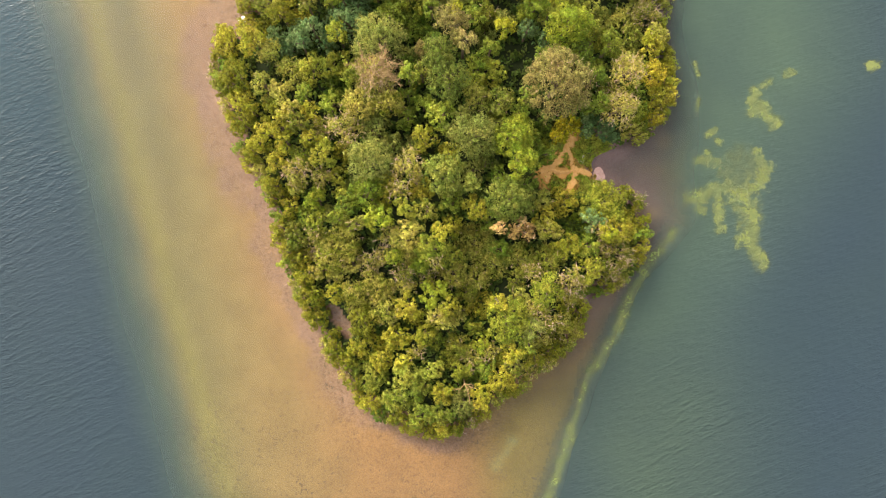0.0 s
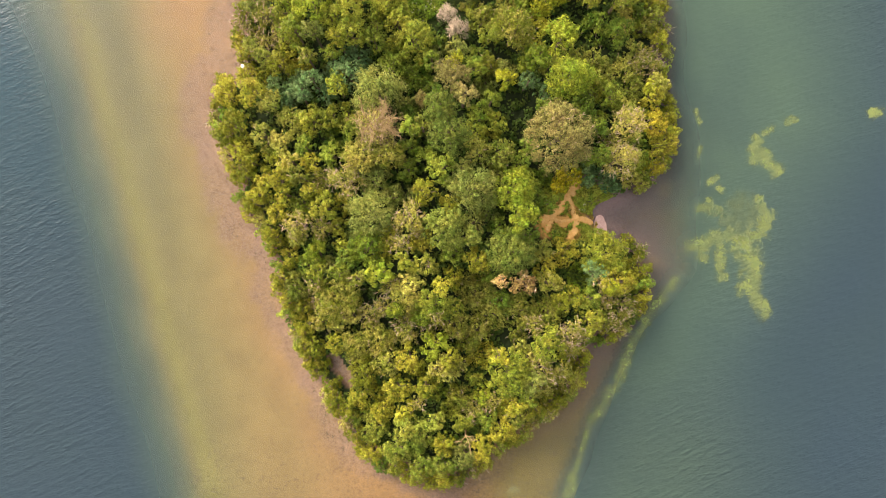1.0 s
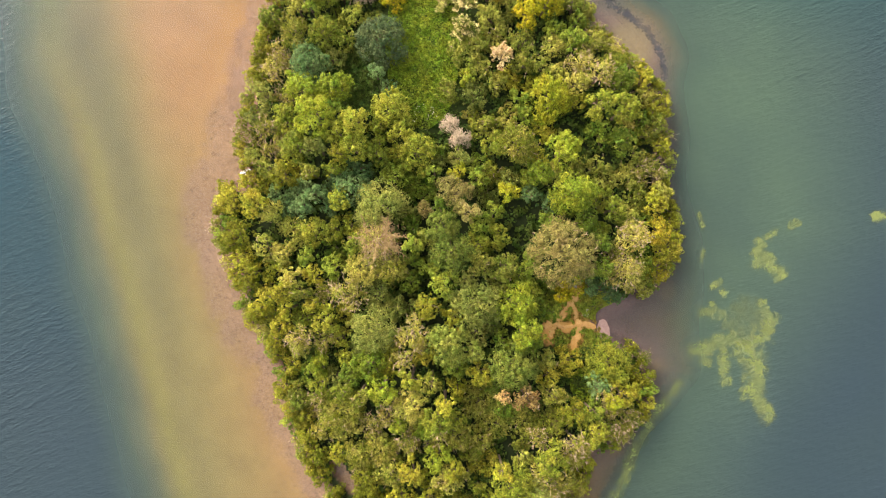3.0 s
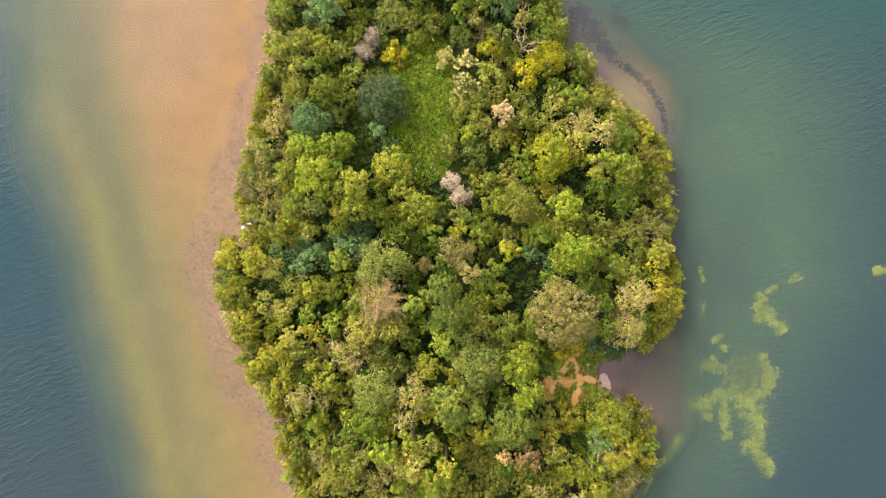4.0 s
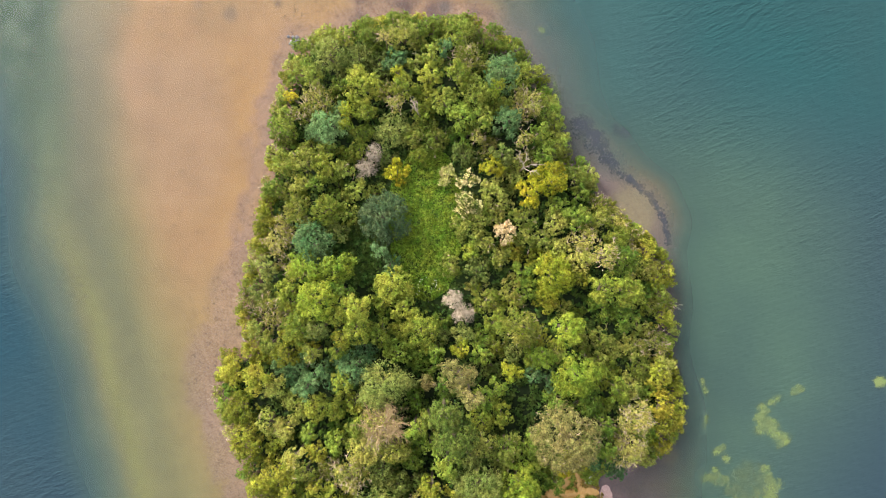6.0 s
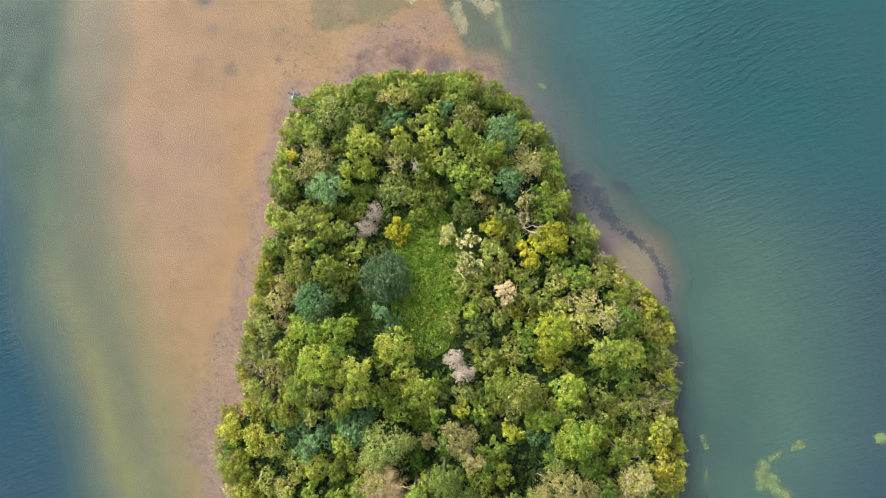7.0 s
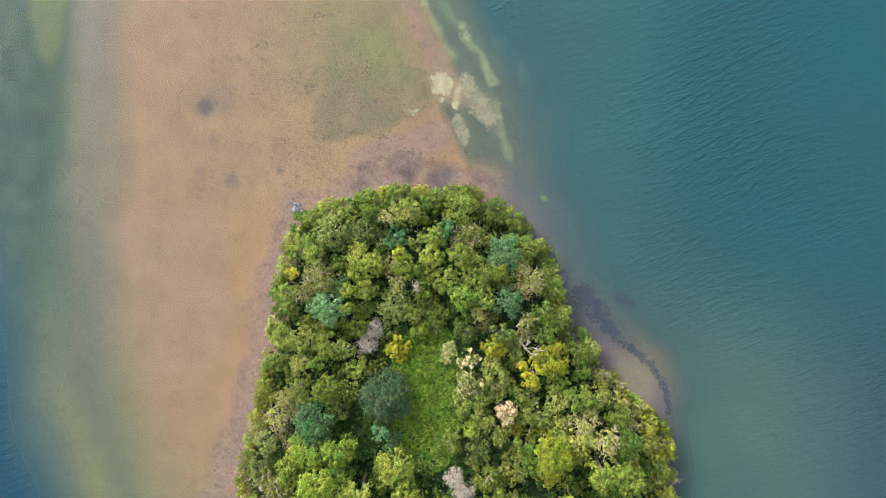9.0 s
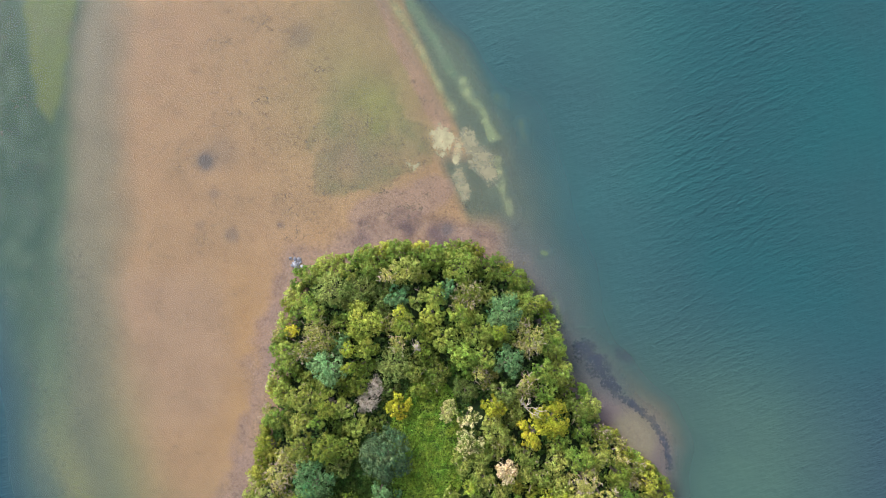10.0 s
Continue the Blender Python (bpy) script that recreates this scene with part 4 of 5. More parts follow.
tree("ol", -29.9, 40.9, 9.6, 1.8)
tree("ol", 25.9, 40.9, 4.9, 2.2)
tree("wi", -17.0, 42.4, 12.8, 1.8)
tree("gg", 2.4, 42.4, 7.6, 1.9)
tree("ol", -32.3, 42.7, 9.2, 1.8)
tree("ly", -11.3, 42.8, 11.3, 2.1)
tree("ly", -4.7, 43.2, 10.7, 3.2)
tree("li", 18.9, 43.2, 11.7, 2.8)
tree("gg", -21.1, 43.5, 12.0, 1.9)
tree("ly", -14.9, 43.5, 12.8, 2.4)
tree("ws", 11.1, 43.8, 13.4, 3.2)
tree("ly", -24.3, 43.9, 11.8, 2.6)
tree("ly", 7.5, 44.3, 8.4, 2.1)
tree("wi", 36.6, 44.5, 4.9, 2.0)
tree("gr", 29.4, 45.0, 8.9, 2.3)
tree("ws", 34.1, 46.6, 5.1, 1.8)
tree("de", 0.6, 47.8, 7.3, 1.5)
tree("de", 2.3, 45.6, 7.3, 1.7)
tree("hz", -29.8, 47.3, 8.4, 1.9)
tree("ly", -14.4, 47.3, 14.4, 2.3)
tree("li", -21.1, 48.3, 14.1, 3.2)
tree("ol", 36.0, 48.3, 5.2, 1.9)
tree("gr", 33.6, 49.0, 5.0, 1.7)
tree("gr", 13.4, 49.4, 5.7, 2.1)
tree("gg", -31.8, 49.5, 8.7, 2.1)
tree("ly", 28.6, 49.5, 12.8, 2.5)
tree("ly", 25.1, 50.3, 12.8, 2.5)
tree("ly", -9.2, 50.4, 10.3, 3.2)
tree("wi", 35.2, 50.9, 5.0, 1.6)
tree("yl", 17.2, 52.1, 9.7, 3.9)
tree("gr", 12.5, 52.6, 5.4, 2.2)
tree("gg", 4.8, 52.9, 6.9, 2.4)
tree("li", -23.0, 53.1, 11.7, 2.9)
tree("ws", 33.9, 53.1, 5.0, 2.0)
tree("gg", -30.9, 53.5, 8.7, 2.0)
tree("li", -18.0, 53.5, 11.4, 2.8)
tree("ol", 0.1, 53.6, 7.2, 2.0)
tree("gr", 27.9, 54.3, 12.2, 2.7)
tree("ws", 21.6, 54.6, 8.9, 2.4)
tree("ol", 8.1, 55.0, 7.0, 2.0)
tree("hz", 24.8, 55.2, 12.3, 2.1)
tree("te", -11.5, 55.9, 9.7, 1.4)
tree("li", 3.4, 56.2, 7.0, 1.5)
tree("wi", 33.3, 56.2, 9.1, 2.0)
tree("wi", -32.1, 56.9, 6.4, 1.5)
tree("te", -22.4, 57.3, 10.7, 3.4)
tree("hz", -29.2, 57.4, 6.4, 2.2)
tree("ol", 5.2, 57.5, 7.6, 2.2)
tree("ol", 15.6, 57.7, 7.4, 1.7)
tree("hz", 22.1, 57.8, 8.9, 2.4)
tree("ly", 27.8, 58.1, 10.2, 2.4)
tree("ol", 13.1, 58.4, 7.6, 2.1)
tree("hz", 31.6, 58.4, 9.1, 1.5)
tree("pp", 9.3, 59.2, 8.8, 1.8)
tree("ol", 2.4, 60.3, 7.4, 2.3)
tree("hz", 28.8, 60.3, 9.2, 1.3)
tree("hz", -28.0, 60.6, 6.5, 1.4)
tree("ol", 17.9, 60.7, 7.7, 2.3)
tree("ol", 5.2, 61.0, 7.5, 2.0)
tree("ws", 24.4, 61.3, 10.3, 2.5)
tree("gr", 21.0, 61.5, 9.7, 2.1)
tree("bl", -10.8, 61.6, 9.6, 4.3)
tree("ol", 12.6, 61.7, 7.6, 2.3)
tree("wi", -30.7, 62.1, 6.2, 2.2)
tree("ws", -25.1, 62.9, 8.7, 2.6)
tree("ly", -20.3, 62.9, 9.6, 2.5)
tree("cr", 3.1, 63.5, 8.4, 2.3)
tree("hz", 25.6, 64.3, 9.3, 1.8)
tree("gr", 18.0, 63.7, 7.6, 1.8)
tree("gr", 22.1, 65.3, 6.7, 1.7)
tree("ol", 7.1, 65.8, 7.8, 2.5)
tree("wn", -15.5, 66.1, 7.4, 2.1)
tree("wn", -29.7, 66.7, 6.4, 1.8)
tree("gr", -22.4, 67.1, 8.3, 1.3)
tree("ws", -24.7, 67.3, 8.3, 1.6)
tree("cr", 2.9, 67.9, 8.1, 1.4)
tree("ol", 21.8, 68.5, 6.1, 2.3)
tree("cr", -0.2, 68.6, 7.0, 1.5)
tree("ye", -8.8, 69.2, 6.6, 2.2)
tree("ol", -17.3, 69.5, 8.6, 1.6)
tree("ly", -20.2, 69.9, 8.8, 2.6)
tree("ye", 7.0, 69.9, 8.8, 2.1)
tree("de", -12.7, 72.6, 6.4, 1.5)
tree("de", -14.2, 69.8, 6.4, 1.7)
tree("wn", -28.1, 70.8, 7.1, 2.2)
tree("ws", -24.1, 70.8, 8.9, 2.6)
tree("gr", 15.8, 72.0, 8.0, 2.1)
tree("ly", -5.2, 72.1, 6.3, 1.6)
tree("gg", 2.5, 72.2, 7.0, 2.2)
tree("gg", 8.8, 72.3, 8.5, 1.9)
tree("ly", -15.1, 72.9, 6.4, 1.9)
tree("hz", 12.2, 74.2, 9.9, 1.4)
tree("wn", 18.5, 74.5, 8.0, 2.3)
tree("ol", -2.2, 74.8, 6.3, 2.4)
tree("hz", 4.7, 75.0, 7.0, 1.0)
tree("ol", -6.0, 75.5, 6.3, 2.1)
tree("gr", 14.9, 75.6, 9.8, 1.9)
tree("wn", -29.0, 75.9, 7.0, 1.7)
tree("te", -19.9, 76.2, 10.9, 2.6)
tree("wn", -26.9, 76.3, 7.0, 1.4)
tree("gg", -9.7, 76.3, 7.0, 3.0)
tree("yl", -16.6, 76.5, 10.6, 0.9)
tree("te", 9.6, 77.3, 9.5, 2.5)
tree("wn", 5.6, 78.1, 8.7, 2.2)
tree("gr", 1.9, 78.6, 9.0, 2.3)
tree("hz", -24.2, 78.8, 8.5, 1.8)
tree("wn", -27.3, 78.9, 6.5, 1.9)
tree("yl", -16.8, 79.2, 9.1, 1.0)
tree("ly", -13.9, 79.4, 8.7, 1.9)
tree("hz", -8.6, 80.2, 8.7, 1.4)
tree("wn", 16.3, 80.3, 5.6, 2.7)
tree("hz", 13.1, 80.6, 7.4, 2.7)
tree("hz", -21.9, 81.0, 8.3, 3.0)
tree("wn", -0.8, 81.1, 9.0, 2.3)
tree("wn", -28.1, 81.7, 6.8, 1.3)
tree("ye", -26.4, 81.9, 7.5, 0.9)
tree("wn", 4.2, 82.2, 8.9, 2.9)
tree("yl", 7.7, 82.4, 10.5, 1.2)
tree("ly", -7.2, 83.1, 9.2, 2.3)
tree("ly", -14.5, 83.6, 9.0, 3.2)
tree("ly", 1.4, 84.9, 10.6, 2.1)
tree("ly", -3.1, 85.0, 9.7, 1.9)
tree("wn", -26.0, 85.1, 8.4, 1.6)
tree("wn", -22.8, 85.1, 8.4, 1.7)
tree("yl", -8.6, 85.3, 8.8, 1.0)
tree("te", 8.8, 85.3, 10.3, 3.0)
tree("wn", 13.7, 86.3, 4.6, 2.3)
tree("wn", -24.0, 87.0, 8.4, 2.0)
tree("ol", -5.7, 87.1, 8.0, 1.6)
tree("te", -8.7, 87.6, 8.0, 2.2)
tree("hz", 2.8, 87.6, 8.5, 2.8)
tree("wn", -2.7, 88.5, 9.7, 1.9)
tree("gg", -20.1, 89.0, 8.4, 2.8)
tree("te", -0.8, 89.3, 9.5, 1.5)
tree("wn", 10.9, 91.0, 6.4, 2.2)
tree("wn", -23.8, 91.1, 7.4, 1.9)
tree("hz", -10.7, 91.3, 8.5, 1.0)
tree("wn", -5.1, 91.9, 5.8, 1.6)
tree("wn", -17.4, 92.0, 8.3, 1.7)
tree("ol", -7.6, 92.2, 8.2, 2.6)
tree("wn", -21.3, 92.4, 6.8, 2.5)
tree("wn", 7.1, 92.6, 6.4, 2.6)
tree("wn", -13.2, 92.9, 8.5, 2.7)
tree("wn", 1.7, 92.9, 7.6, 3.1)
tree("wn", -2.9, 94.0, 5.8, 2.5)
tree("wn", -6.0, 94.9, 5.9, 1.6)
tree("wn", -8.9, 95.1, 8.2, 2.3)
tree("wn", -13.7, 95.2, 8.4, 1.5)
tree("wn", 3.1, 96.2, 7.2, 1.6)
tree("ye", 16.5, 67.7, 10.2, 3.0)
tree("ye", 13.5, 65.5, 9.9, 2.4)
tree("hz", -11.3, 27.9, 12.2, 3.2)

# ---- smaller trees and bushes that close the canopy between them ----
OPEN = [(-4, 62, 5.2, 12.5), (-15.5, 55.5, 2.6, 4.6), (-2, 49, 5, 2.6), (21.3, 14.6, 5.2, 5.8), (28.5, 14.8, 4.6, 4.6), (22.6, 3.0, 1.9, 2.2), (13.2, 30.6, 2.0, 3.6), (-19.2, -11.4, 1.5, 1.5), (-17.2, -14.0, 1.6, 1.6), (22.4, 48.0, 2, 1.6), (4.2, -3.4, 1.5, 1.7), (9.4, -7.4, 1.6, 1.6),
        (-12.3, 1.1, 1.5, 1.6), (-11.5, 78.3, 1.8, 2.0), (7.9, 52.8, 1.5, 2.6), (-6.0, 22.0, 1.5, 2.0)]


def is_open(x, y, more=0.0):
    return any(((x - cx) / (rx + more)) ** 2 + ((y - cy) / (ry + more)) ** 2 < 1 for cx, cy, rx, ry in OPEN)


def close_canopy():
    rng = np.random.default_rng(7)
    placed = [(x, y, top, r, kind) for kind, x, y, top, r in ALL_TREES]
    gx, gy = np.meshgrid(np.arange(-42, 43, 1.1), np.arange(-34, 99, 1.1))
    px = gx.ravel() + rng.uniform(-0.4, 0.4, gx.size)
    py = gy.ravel() + rng.uniform(-0.4, 0.4, gx.size)
    edge = inside(px, py, WOOD)
    order = np.argsort(np.where(edge < 4, 0, 1) + rng.uniform(0, 0.8, px.size))
    for x, y, e in zip(px[order], py[order], edge[order]):
        if e < 1.2 or is_open(x, y):
            continue
        here = np.array([(a, b, c, d) for a, b, c, d, _ in placed])
        dist = np.hypot(here[:, 0] - x, here[:, 1] - y)
        gap = (dist - 0.78 * here[:, 3]).min()
        if gap < 0.95:
            continue
        r = float(np.clip(gap + 0.8, 1.5, 3.0))
        r = min(r, e + 0.25)
        if r < 1.2:
            continue
        if is_open(x, y, 0.7 * r):
            continue
        near = np.argsort(dist)[:4]
        top = float(here[near, 2].mean()) - rng.uniform(1.9, 4.2)
        if e < 3.5:
            top = min(top, 3.2 + 0.8 * e)
        top = max(top, 3.0)
        kind = placed[int(rng.choice(near))][4]
        if kind not in ("wi", "wn", "ws", "ol", "gr", "hz", "gg", "te", "ly"):
            kind = str(rng.choice(["wi", "ol", "gr", "gr", "gg"]))
        if e < 3 and kind not in ("wi", "wn", "ws", "ol"):
            kind = "wi"
        tree(kind, float(x), float(y), top, r, 0.5)
        placed.append((x, y, top, r, kind))


def fringe():
    """Low bushes that lean over the water all along the wood's edge."""
    rng = np.random.default_rng(21)
    for (ax, ay), (bx, by) in zip(WOOD, WOOD[1:] + WOOD[:1]):
        long = math.hypot(bx - ax, by - ay)
        for k in range(max(1, int(long / 1.7))):
            s = (k + rng.uniform(0.2, 0.8)) / max(1, int(long / 1.7))
            r = rng.uniform(1.15, 1.75)
            deep = 0.72 * r + rng.uniform(0.0, 0.5)
            x, y = ax + (bx - ax) * s - (by - ay) / long * deep, ay + (by - ay) * s + (bx - ax) / long * deep
            if (24 < x < 34 and 11 < y < 18.5) or (-38 < x < -32 and 37 < y < 41.5) or is_open(x, y):
                continue
            here = np.array([t[1:] for t in ALL_TREES])
            if (np.hypot(here[:, 0] - x, here[:, 1] - y) - 0.72 * here[:, 3]).min() < 0.15:
                continue
            tree(str(rng.choice(["wi", "wi", "wi", "ol", "gr", "hz"])), float(x), float(y), rng.uniform(2.2, 4.2), r, 0.7)


fringe()
close_canopy()


# ---- undergrowth, meadow and grass ----
def ground_cover(name, label, area, count, leaf, reach, mat, accept, seed):
    """Low plants over a part of the ground: many small leaves at uneven heights."""
    rng = np.random.default_rng(seed)
    x0, x1, y0, y1 = area
    tufts = count // 14
    which = rng.integers(0, tufts, count)
    spread = rng.uniform(0.15, 0.45, tufts)[which]
    tall = rng.uniform(0.35, 1.0, tufts)[which]
    off = rng.normal(0, 1, (count, 2))
    x = rng.uniform(x0, x1, tufts)[which] + off[:, 0] * spread
    y = rng.uniform(y0, y1, tufts)[which] + off[:, 1] * spread
    h, shore, _ = terrain(x, y)
    keep = accept(x, y) & (shore > 0.2)
    droop = np.exp(-0.5 * (off ** 2).sum(1))
    z = h + reach * tall * (0.35 + 0.65 * droop) * rng.uniform(0.75, 1.0, count)
    x, y, z = x[keep], y[keep], z[keep]
    normal = np.array([0, 0, 0.9]) + 0.75 * rand_dirs(rng, len(x))
    normal /= np.linalg.norm(normal, axis=1)[:, None]
    co, quads = leaf_quads(rng, np.stack([x, y, z], 1), normal, leaf, leaf * 0.6)
    me = bpy.data.meshes.new(name)
    fill_mesh(me, co, quads, False)
    me.materials.append(mat)
    return tagged(new(name, me), label, "plants", kind="stuff")


def in_meadow(x, y):
    return ((x + 3.8) / (6.3 + 1.2 * waver(x, y, 2.0))) ** 2 + ((y - 61) / 13.5) ** 2 < 1


ground_cover("undergrowth", "green brambles and ivy under the trees, darkened to stand in for shade", (-40, 40, -32, 96), 130000, 0.60, 0.9, LEAVES["under"],
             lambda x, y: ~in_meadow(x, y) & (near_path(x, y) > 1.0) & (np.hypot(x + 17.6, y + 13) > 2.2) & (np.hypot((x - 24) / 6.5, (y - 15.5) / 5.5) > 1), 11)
ground_cover("nettles", "bright green nettles and brambles filling the clearing", (-12, 4, 46, 76), 56000, 0.27, 1.6, LEAVES["herb"], in_meadow, 12)
ground_cover("grass", "rough green grass beside the footpath", (16, 32, 8, 24), 44000, 0.24, 0.4, LEAVES["turf"],
             lambda x, y: (np.hypot((x - 23.5) / 7.5, (y - 15.5) / 6.5) < 1) & (near_path(x, y) > 0.80 + 0.8 * mottle(x, y, 1.4, 4.0)), 13)
ground_cover("dry_grass", "yellowed trampled grass along the footpath", (15, 28, 8, 23), 26000, 0.22, 0.3, LEAVES["dry"],
             lambda x, y: (near_path(x, y) > 0.62 + 0.7 * mottle(x, y, 1.0, 2.0)) & (near_path(x, y) < 1.15 + 0.6 * waver(x, y, 1.1, 7.0)), 16)
ground_cover("grass", "long grass in a hollow beside the blue-green tree, its shade painted dark", (-21, -11, 49, 65), 26000, 0.26, 0.4, LEAVES["hollow_shade"],
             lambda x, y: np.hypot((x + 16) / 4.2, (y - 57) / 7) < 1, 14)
ground_cover("grass", "bright green low growth in a gap of the wood", (20, 28, 0, 8), 9000, 0.26, 0.6, LEAVES["herb"],
             lambda x, y: np.hypot((x - 23.9) / 2.6, (y - 3.6) / 2.9) < 1, 15)


def footpath(points, half):
    """A trodden strip with worn, uneven edges, following the ground."""
    rng = random.Random(5)
    pts = []
    for (ax, ay), (bx, by) in zip(points, points[1:]):
        pts += [(ax + (bx - ax) * k / 8, ay + (by - ay) * k / 8) for k in range(8)]
    pts.append(points[-1])
    co, quads = [], []
    for i, (x, y) in enumerate(pts):
        a, b = pts[max(i - 1, 0)], pts[min(i + 1, len(pts) - 1)]
        tx, ty = b[0] - a[0], b[1] - a[1]
        k = math.hypot(tx, ty)
        for side in (-1, -0.5, 0, 0.5, 1):
            taper = 0.35 + 0.65 * math.sin(math.pi * min(0.5, (i + 0.4) / 9, (len(pts) - 0.6 - i) / 9))
            w = half * side * taper * rng.uniform(0.6, 1.4)
            px, py = x - ty / k * w, y + tx / k * w
            co.append((px, py, ground_height(px, py) + (0.07 + 0.012 * FOOTPATHS.index((points, half)) if abs(side) < 1 else 0.0)))
    for i in range(len(pts) - 1):
        for j in range(4):
            q = i * 5 + j
            quads.append((q, q + 1, q + 6, q + 5))
    me = bpy.data.meshes.new("footpath")
    fill_mesh(me, co, quads)
    me.materials.append(CLAY)
    return tagged(new("footpath", me), "trodden orange clay footpath through grass", "path", kind="structure")


for points, half in FOOTPATHS:
    footpath(points, half)


def snag(x, y, top, spread, bearing, wood, limbs):
    """A leafless, bleached bough that stands out of the canopy."""
    rng = np.random.default_rng(int(1000 * spread) + 17)
    foot = ground_height(x, y)
    thing = new("dead_tree")
    thing.location = (x, y, foot)
    tagged(thing, "leafless bleached snag with forked limbs among green crowns", "tree", "trees of the island wood")
    tall = top - foot
    co, quads = tubes([([(0, 0, -0.3), (0.1, 0.05, tall * 0.4), (0, 0, tall * 0.72)], (0.2, 0.16, 0.10))])
    mesh_part("trunk", co, quads, wood, thing)
    for k in range(limbs):
        a = radians(bearing) + k * 0.8 + rng.normal(0, 0.25)
        reach = spread * rng.uniform(0.6, 1.1)
        way = np.array([math.cos(a), math.sin(a), 0])
        p = [np.array([0, 0, tall * 0.7])]
        for step in range(4):
            p.append(p[-1] + way * reach / 4 + rng.normal(0, 0.16, 3) + np.array([0, 0, tall * 0.075]))
        paths = [(p, (0.075, 0.065, 0.05, 0.04, 0.02))]
        for q in p[2:]:
            for _ in range(2):
                side = way + rng.normal(0, 0.8, 3)
                paths.append(([q, q + side * 0.35, q + side * 0.35 + rng.normal(0, 0.25, 3) + way * 0.3], (0.045, 0.035, 0.015)))
        co, quads = tubes(paths, 4)
        mesh_part("limb", co, quads, wood, thing)


snag(12.2, 69.8, 9.4, 1.8, -20, TWIG_PALE, 4)
snag(3.6, -22.6, 7.6, 1.5, 230, TWIG_BROWN, 4)
snag(-5.2, 79.0, 8.6, 1.1, 100, TWIG_PALE, 3)

bm = bmesh.new()
bmesh.ops.create_grid(bm, x_segments=14, y_segments=22, size=1.0)
for v in bm.verts:
    wobble = 1 + 0.14 * noise.noise(v.co * 2.5)
    rx, ry = v.co.x * math.sqrt(1 - v.co.y ** 2 / 2), v.co.y * math.sqrt(1 - v.co.x ** 2 / 2)
    v.co.x, v.co.y = 27.7 + rx * 1.15 * wobble - 0.15 * ry, 12.5 + ry * 2.1 * wobble
    v.co.z = max(ground_height(v.co.x, v.co.y), -0.05) + 0.09
me = bpy.data.meshes.new("beach")
bm.to_mesh(me)
bm.free()
me.materials.append(SHINGLE)
tagged(new("beach", me), "small pink shingle landing beach at the cove", "beach", kind="structure")


# ---- algae ----
def algae_mat(label, mat, strokes, z=0.012, step=0.55):
    """A floating mat round the given strokes: start, end and half width."""
    z += 0.004 * len([o for o in scene.objects if o.name.startswith("algae_mat")])
    xs = [v for s in strokes for v in (s[0], s[2])]
    ys = [v for s in strokes for v in (s[1], s[3])]
    pad = 4.0 * max(s[4] for s in strokes) + 1
    gx, gy = np.meshgrid(np.arange(min(xs) - pad, max(xs) + pad, step), np.arange(min(ys) - pad, max(ys) + pad, step))
    cover = np.full(gx.shape, -9.0)
    for ax, ay, bx, by, half in strokes:
        ux, uy = bx - ax, by - ay
        k = np.clip(((gx - ax) * ux + (gy - ay) * uy) / (ux * ux + uy * uy + 1e-9), 0, 1)
        off = np.hypot(gx - ax - k * ux, gy - ay - k * uy) / half
        cover = np.maximum(cover, 1.05 - 0.55 * off - 0.55 * np.clip(off - 1, 0, None) ** 2)
    cover = np.clip(cover, -1.4, 1.1)
    ny, nx = gx.shape
    i = (np.arange(ny - 1)[:, None] * nx + np.arange(nx - 1)[None, :])
    quads = np.stack([i, i + 1, i + nx + 1, i + nx], -1).reshape(-1, 4)
    quads = quads[cover.ravel()[quads].max(1) > -1.3]
    used, back = np.unique(quads, return_inverse=True)
    co = np.stack([gx.ravel(), gy.ravel(), np.full(gx.size, z)], 1)[used]
    me = bpy.data.meshes.new("algae_mat")
    fill_mesh(me, co, back.reshape(-1, 4))
    att = me.attributes.new("cover", "FLOAT", "POINT")
    att.data.foreach_set("value", cover.ravel()[used].astype(np.float32))
    me.materials.append(mat)
    ob = tagged(new("algae_mat", me), label, "algae", "algae mats on the lake", "stuff")
    ob.visible_shadow = False
    return ob


GREEN = "ragged yellow-green algae mat floating on the lake"
algae_mat(GREEN, ALGAE, [(55.5, 27.8, 55.2, 24.2, 1.0), (55.5, 26.1, 58.8, 22.8, 1.25), (56.8, 29.0, 58.4, 30.2, 0.5)])
algae_mat(GREEN, ALGAE, [(60.9, 30.9, 62.1, 31.7, 0.6)])
algae_mat(GREEN, ALGAE, [(76.1, 32.6, 76.9, 32.9, 0.9)])
algae_mat("large torn yellow-green algae mat drifting off the cove", ALGAE,
          [(55.9, 17.4, 57.3, 14.2, 0.7), (57.3, 14.2, 55.7, 11.4, 1.3), (55.7, 11.4, 53.1, 9.6, 1.6), (53.1, 9.6, 54.7, 6.1, 1.3), (54.7, 6.1, 54.3, 1.4, 1.7), (54.3, 1.4, 56.7, -2.5, 1.2), (52.6, 1.8, 54.0, 1.6, 0.7), (44.0, 8.9, 46.8, 9.9, 1.1), (46.8, 9.9, 50.4, 11.2, 1.2), (48.6, 9.6, 49.3, 3.6, 0.9), (45.2, 7.4, 46.2, 6.9, 0.7), (51.4, 8.6, 52.2, 7.2, 0.7), (50.4, 11.2, 53.1, 9.6, 0.7)])
algae_mat(GREEN, ALGAE, [(45.4, 15.9, 48.8, 15.3, 0.8), (46.9, 17.6, 48.2, 16.4, 0.35)])
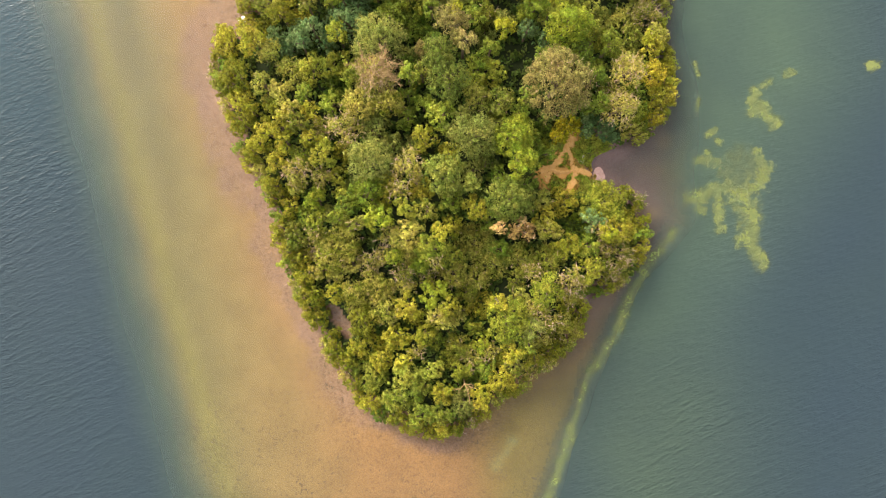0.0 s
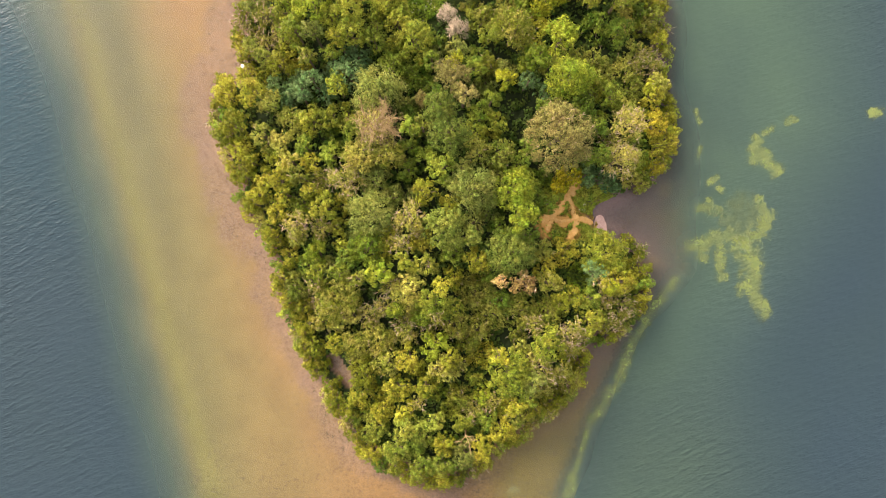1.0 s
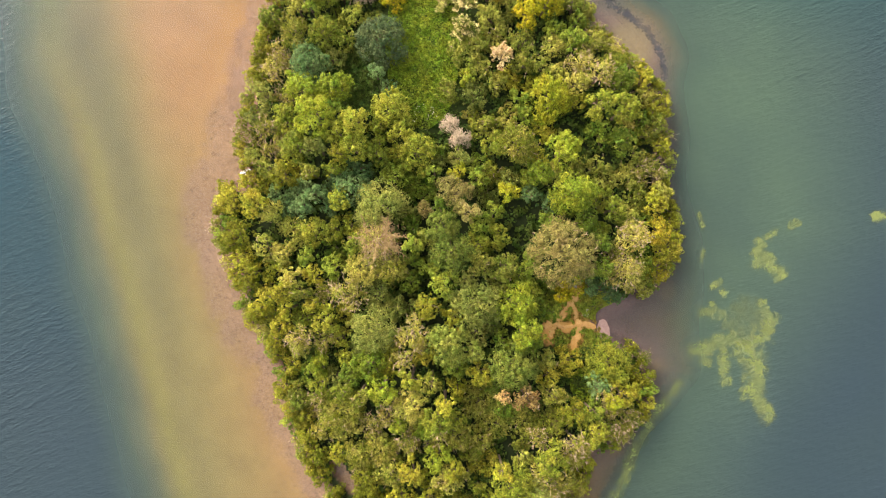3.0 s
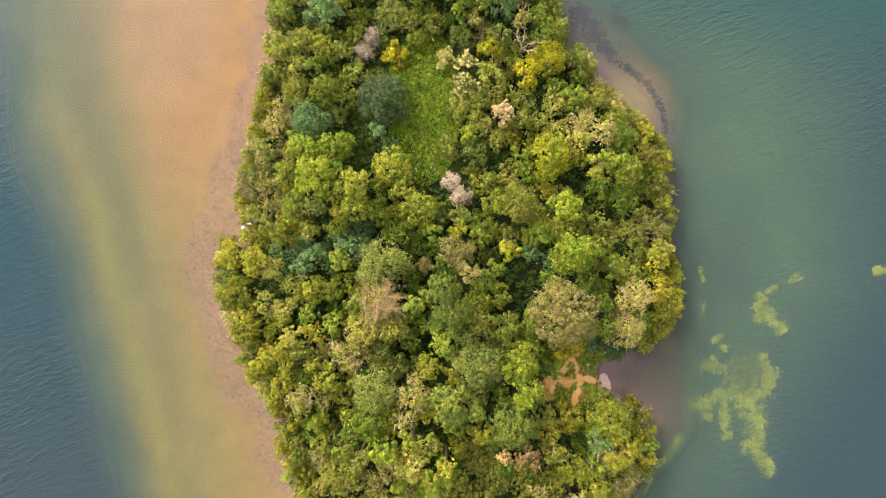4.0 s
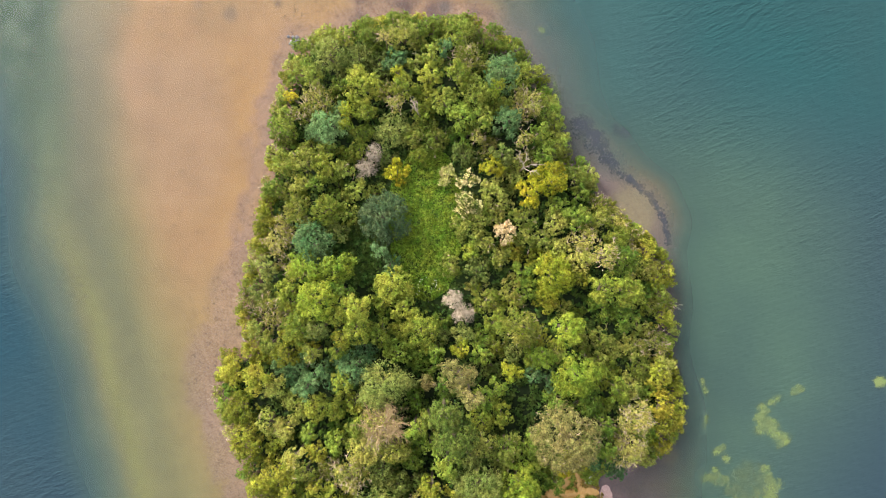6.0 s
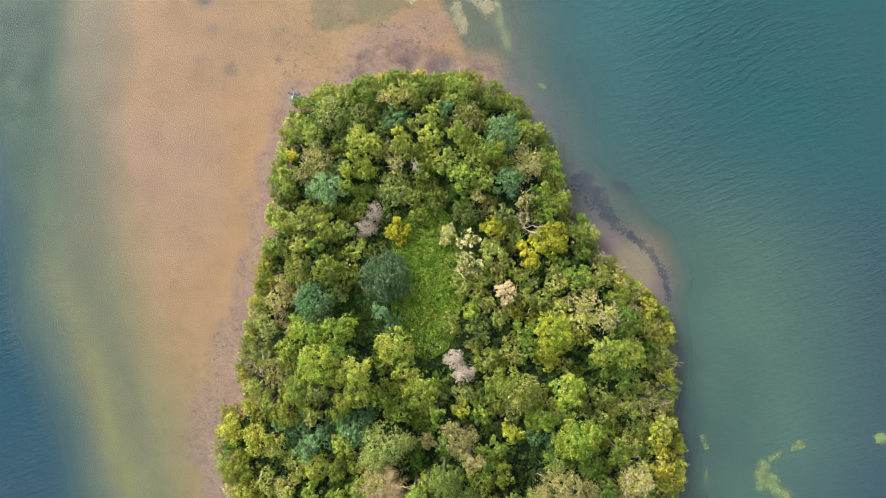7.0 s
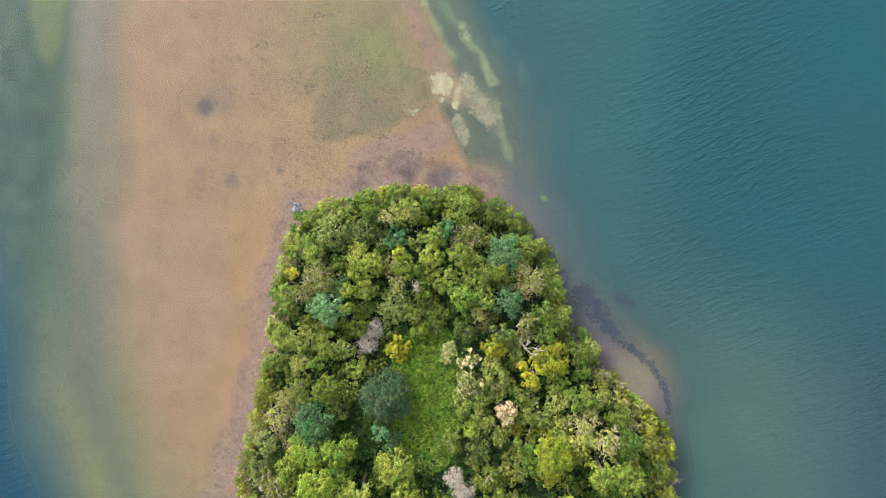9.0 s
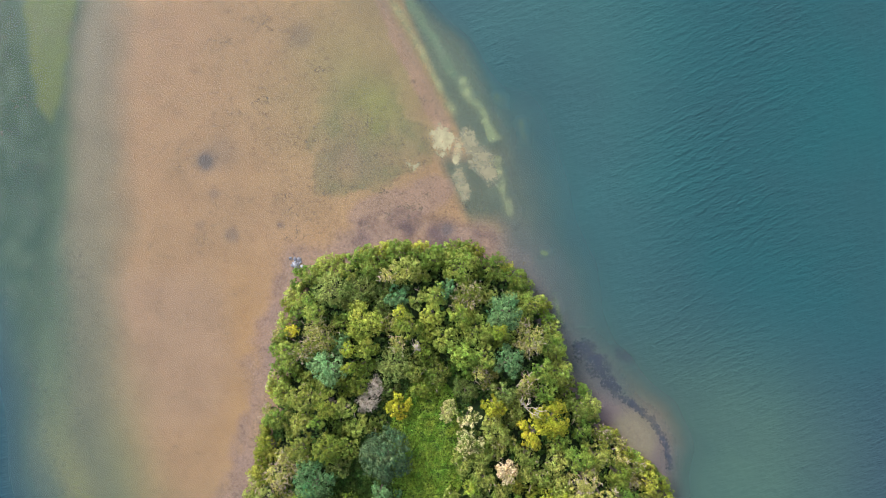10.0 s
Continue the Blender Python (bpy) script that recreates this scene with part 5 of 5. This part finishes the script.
algae_mat("thin olive film of algae beside the torn mat", ALGAE_FILM, [(50.7, 16.1, 53.1, 17.4, 1.1), (53.1, 16.4, 55.0, 13.2, 2.0), (50.5, 13.5, 53.0, 12.0, 1.5)])
algae_mat("long strip of yellow-green algae along the shallows", ALGAE_SOFT,
          [(41, 3, 37, -2, 0.75), (37, -2, 33.5, -8, 0.9), (33, -8.5, 31, -15, 0.9), (31, -15, 26, -22, 0.9), (26, -22, 23, -32, 0.5), (23, -32, 19, -44, 0.9), (19, -44, 14, -58, 1.0)])
algae_mat("pale wisps of algae near the eastern shore", ALGAE, [(44.8, 33.0, 45.5, 30.7, 0.4), (45.0, 24.7, 45.5, 26.7, 0.32), (46.8, 20.1, 48.5, 21.5, 0.45), (48.9, 19.3, 49.3, 19.2, 0.6)])
PALE = "bleached yellowish algae crust on the sand bar"
algae_mat(PALE, ALGAE_PALE, [(-2.2, 116.3, -1.4, 113.8, 1.2), (-0.8, 116.0, -0.6, 114.1, 0.9), (1.3, 115.0, 1.0, 111.4, 0.6), (-7.6, 110.9, -7.2, 110.5, 0.32), (-6.3, 110.4, -5.8, 110.7, 0.30), (-6.8, 109.7, -6.4, 109.8, 0.26)], z=0.014)
algae_mat("tan algae crust on the sand bar", ALGAE_OLIVE, [(2.9, 115.8, 4.8, 112.2, 1.2), (4.8, 112.2, 6.9, 109.0, 1.5), (1.3, 109.0, 2.5, 104.8, 0.9)], z=0.014)
algae_mat("yellowish wisps of algae off the sand bar", ALGAE_SOFT_YELLOW, [(8.1, 111.7, 9.3, 107.0, 0.6), (8.8, 107.0, 10.5, 102.2, 0.7)], z=0.014)
algae_mat("line of tan algae along the edge of the bar", ALGAE_SOFT_YELLOW, [(-10.5, 139.5, -5.6, 131.0, 0.7), (-5.6, 131.0, 0.4, 119.6, 0.75)], z=0.014)
algae_mat("green algae strip beside the bar", ALGAE_BAR, [(-7.8, 140.0, -1.5, 129.5, 0.9), (-1.5, 129.5, 4.5, 121.5, 1.0), (4.5, 121.5, 7.4, 115.5, 0.7), (8.1, 122.5, 9.1, 121.9, 0.5), (12.4, 117.9, 12.8, 115.0, 0.45)])
algae_mat("olive film of algae trailing along the bar", ALGAE_SOFT_YELLOW, [(1.7, 125.3, 7.8, 115.5, 0.9)])
algae_mat("pale flecks of algae over the southern sand", ALGAE_SOFT_YELLOW, [(9.5, -38.5, 12.5, -34, 0.9)])
algae_mat("small pale algae tuft", ALGAE, [(16.2, 95.2, 16.6, 95.0, 0.4)])
algae_mat("small pale algae tuft", ALGAE, [(18.4, 87, 19.5, 83, 0.35)])
algae_mat("dark weed curling round the mud spit", ALGAE_DARK, [(23.5, 78, 26, 75.5, 1.6), (25.5, 75.5, 29.1, 70.8, 0.95), (29.1, 70.8, 35.3, 66, 0.65), (35.3, 66, 38, 61.9, 0.55), (38, 61.9, 38.8, 57.5, 0.5), (29.5, 77.4, 31.5, 76.6, 0.7)], z=0.010)


# ---- white flowers in the grass ----
def flowers(x, y, count, spread, lift):
    """A clump of white umbels on thin stalks."""
    rng = np.random.default_rng(int(100 * abs(x) + abs(y)))
    foot = ground_height(x, y)
    thing = new("wildflower")
    thing.location = (x, y, foot)
    tagged(thing, "clump of white umbels standing in green growth", "flower", "white wildflowers")
    heads = rng.normal(0, spread, (count, 2))
    top = np.concatenate([heads, lift + rng.uniform(-0.15, 0.15, (count, 1))], 1)
    co, quads = tubes([([(h[0] * 0.5, h[1] * 0.5, 0), tuple(h)], (0.02, 0.012)) for h in top], 3)
    mesh_part("stalks", co, quads, LEAVES["herb"], thing)["kind"] = "stuff"
    p = np.repeat(top, 14, 0) + rng.normal(0, 0.07, (count * 14, 3)) * (0.75, 0.75, 0.3)
    nn = np.array([0, 0, 1.0]) + 0.3 * rand_dirs(rng, len(p))
    co, quads = leaf_quads(rng, p, nn / np.linalg.norm(nn, axis=1)[:, None], 0.07, 0.06)
    mesh_part("umbels", co, quads, WHITE, thing)["kind"] = "stuff"


WHITE = foliage("white_petals", (0.60, 0.56, 0.38), (0.74, 0.70, 0.52))
for x, y, count, spread, lift in ((24.2, 15.6, 4, 0.3, 0.6), (24.6, 16.2, 3, 0.25, 0.6), (18.2, 16.8, 5, 0.3, 0.9), (-5.2, 50.6, 14, 1.0, 1.0), (-2.6, 50.2, 12, 0.9, 1.0)):
    flowers(x, y, count, spread, lift)


# ---- stones ----
def stone(label, x, y, r, mat, flatness=0.6):
    bm = bmesh.new()
    bmesh.ops.create_icosphere(bm, subdivisions=2, radius=r)
    for v in bm.verts:
        k = noise.noise(v.co / r * 1.3 + Vector((x, y, 0)))
        v.co *= 1 + 0.35 * k
        v.co.z *= flatness
    me = bpy.data.meshes.new("stone")
    bm.to_mesh(me)
    bm.free()
    me.materials.append(mat)
    ob = new("stone", me)
    ob.location = (x, y, max(ground_height(x, y), -0.4) + r * flatness * 0.5)
    return tagged(ob, label, "stone", "stones at the water's edge")


stone_rng = random.Random(3)
for _ in range(11):
    stone("pale grey boulder at the island's corner", -26.9 + stone_rng.uniform(-1.0, 0.9), 92.7 + stone_rng.uniform(-0.8, 0.8), stone_rng.uniform(0.14, 0.32), STONE)
for _ in range(12):
    stone("dark wet boulder beside the pale ones", -27.8 + stone_rng.uniform(-1.0, 1.2), 93.3 + stone_rng.uniform(-1.2, 0.8), stone_rng.uniform(0.2, 0.4), STONE_DARK)
for cx, cy in ((23.6, 21.4), (22.4, 20.5)):
    stone("pale stone beside the footpath", cx, cy, 0.35, STONE)
for cx, cy, r in ((-36.2, 40.6, 0.30), (-35.6, 41.0, 0.42), (-34.9, 41.1, 0.34), (-35.4, 40.4, 0.2)):
    stone("white stone lying on the silty shore", cx, cy, r, STONE_WHITE, 0.5)
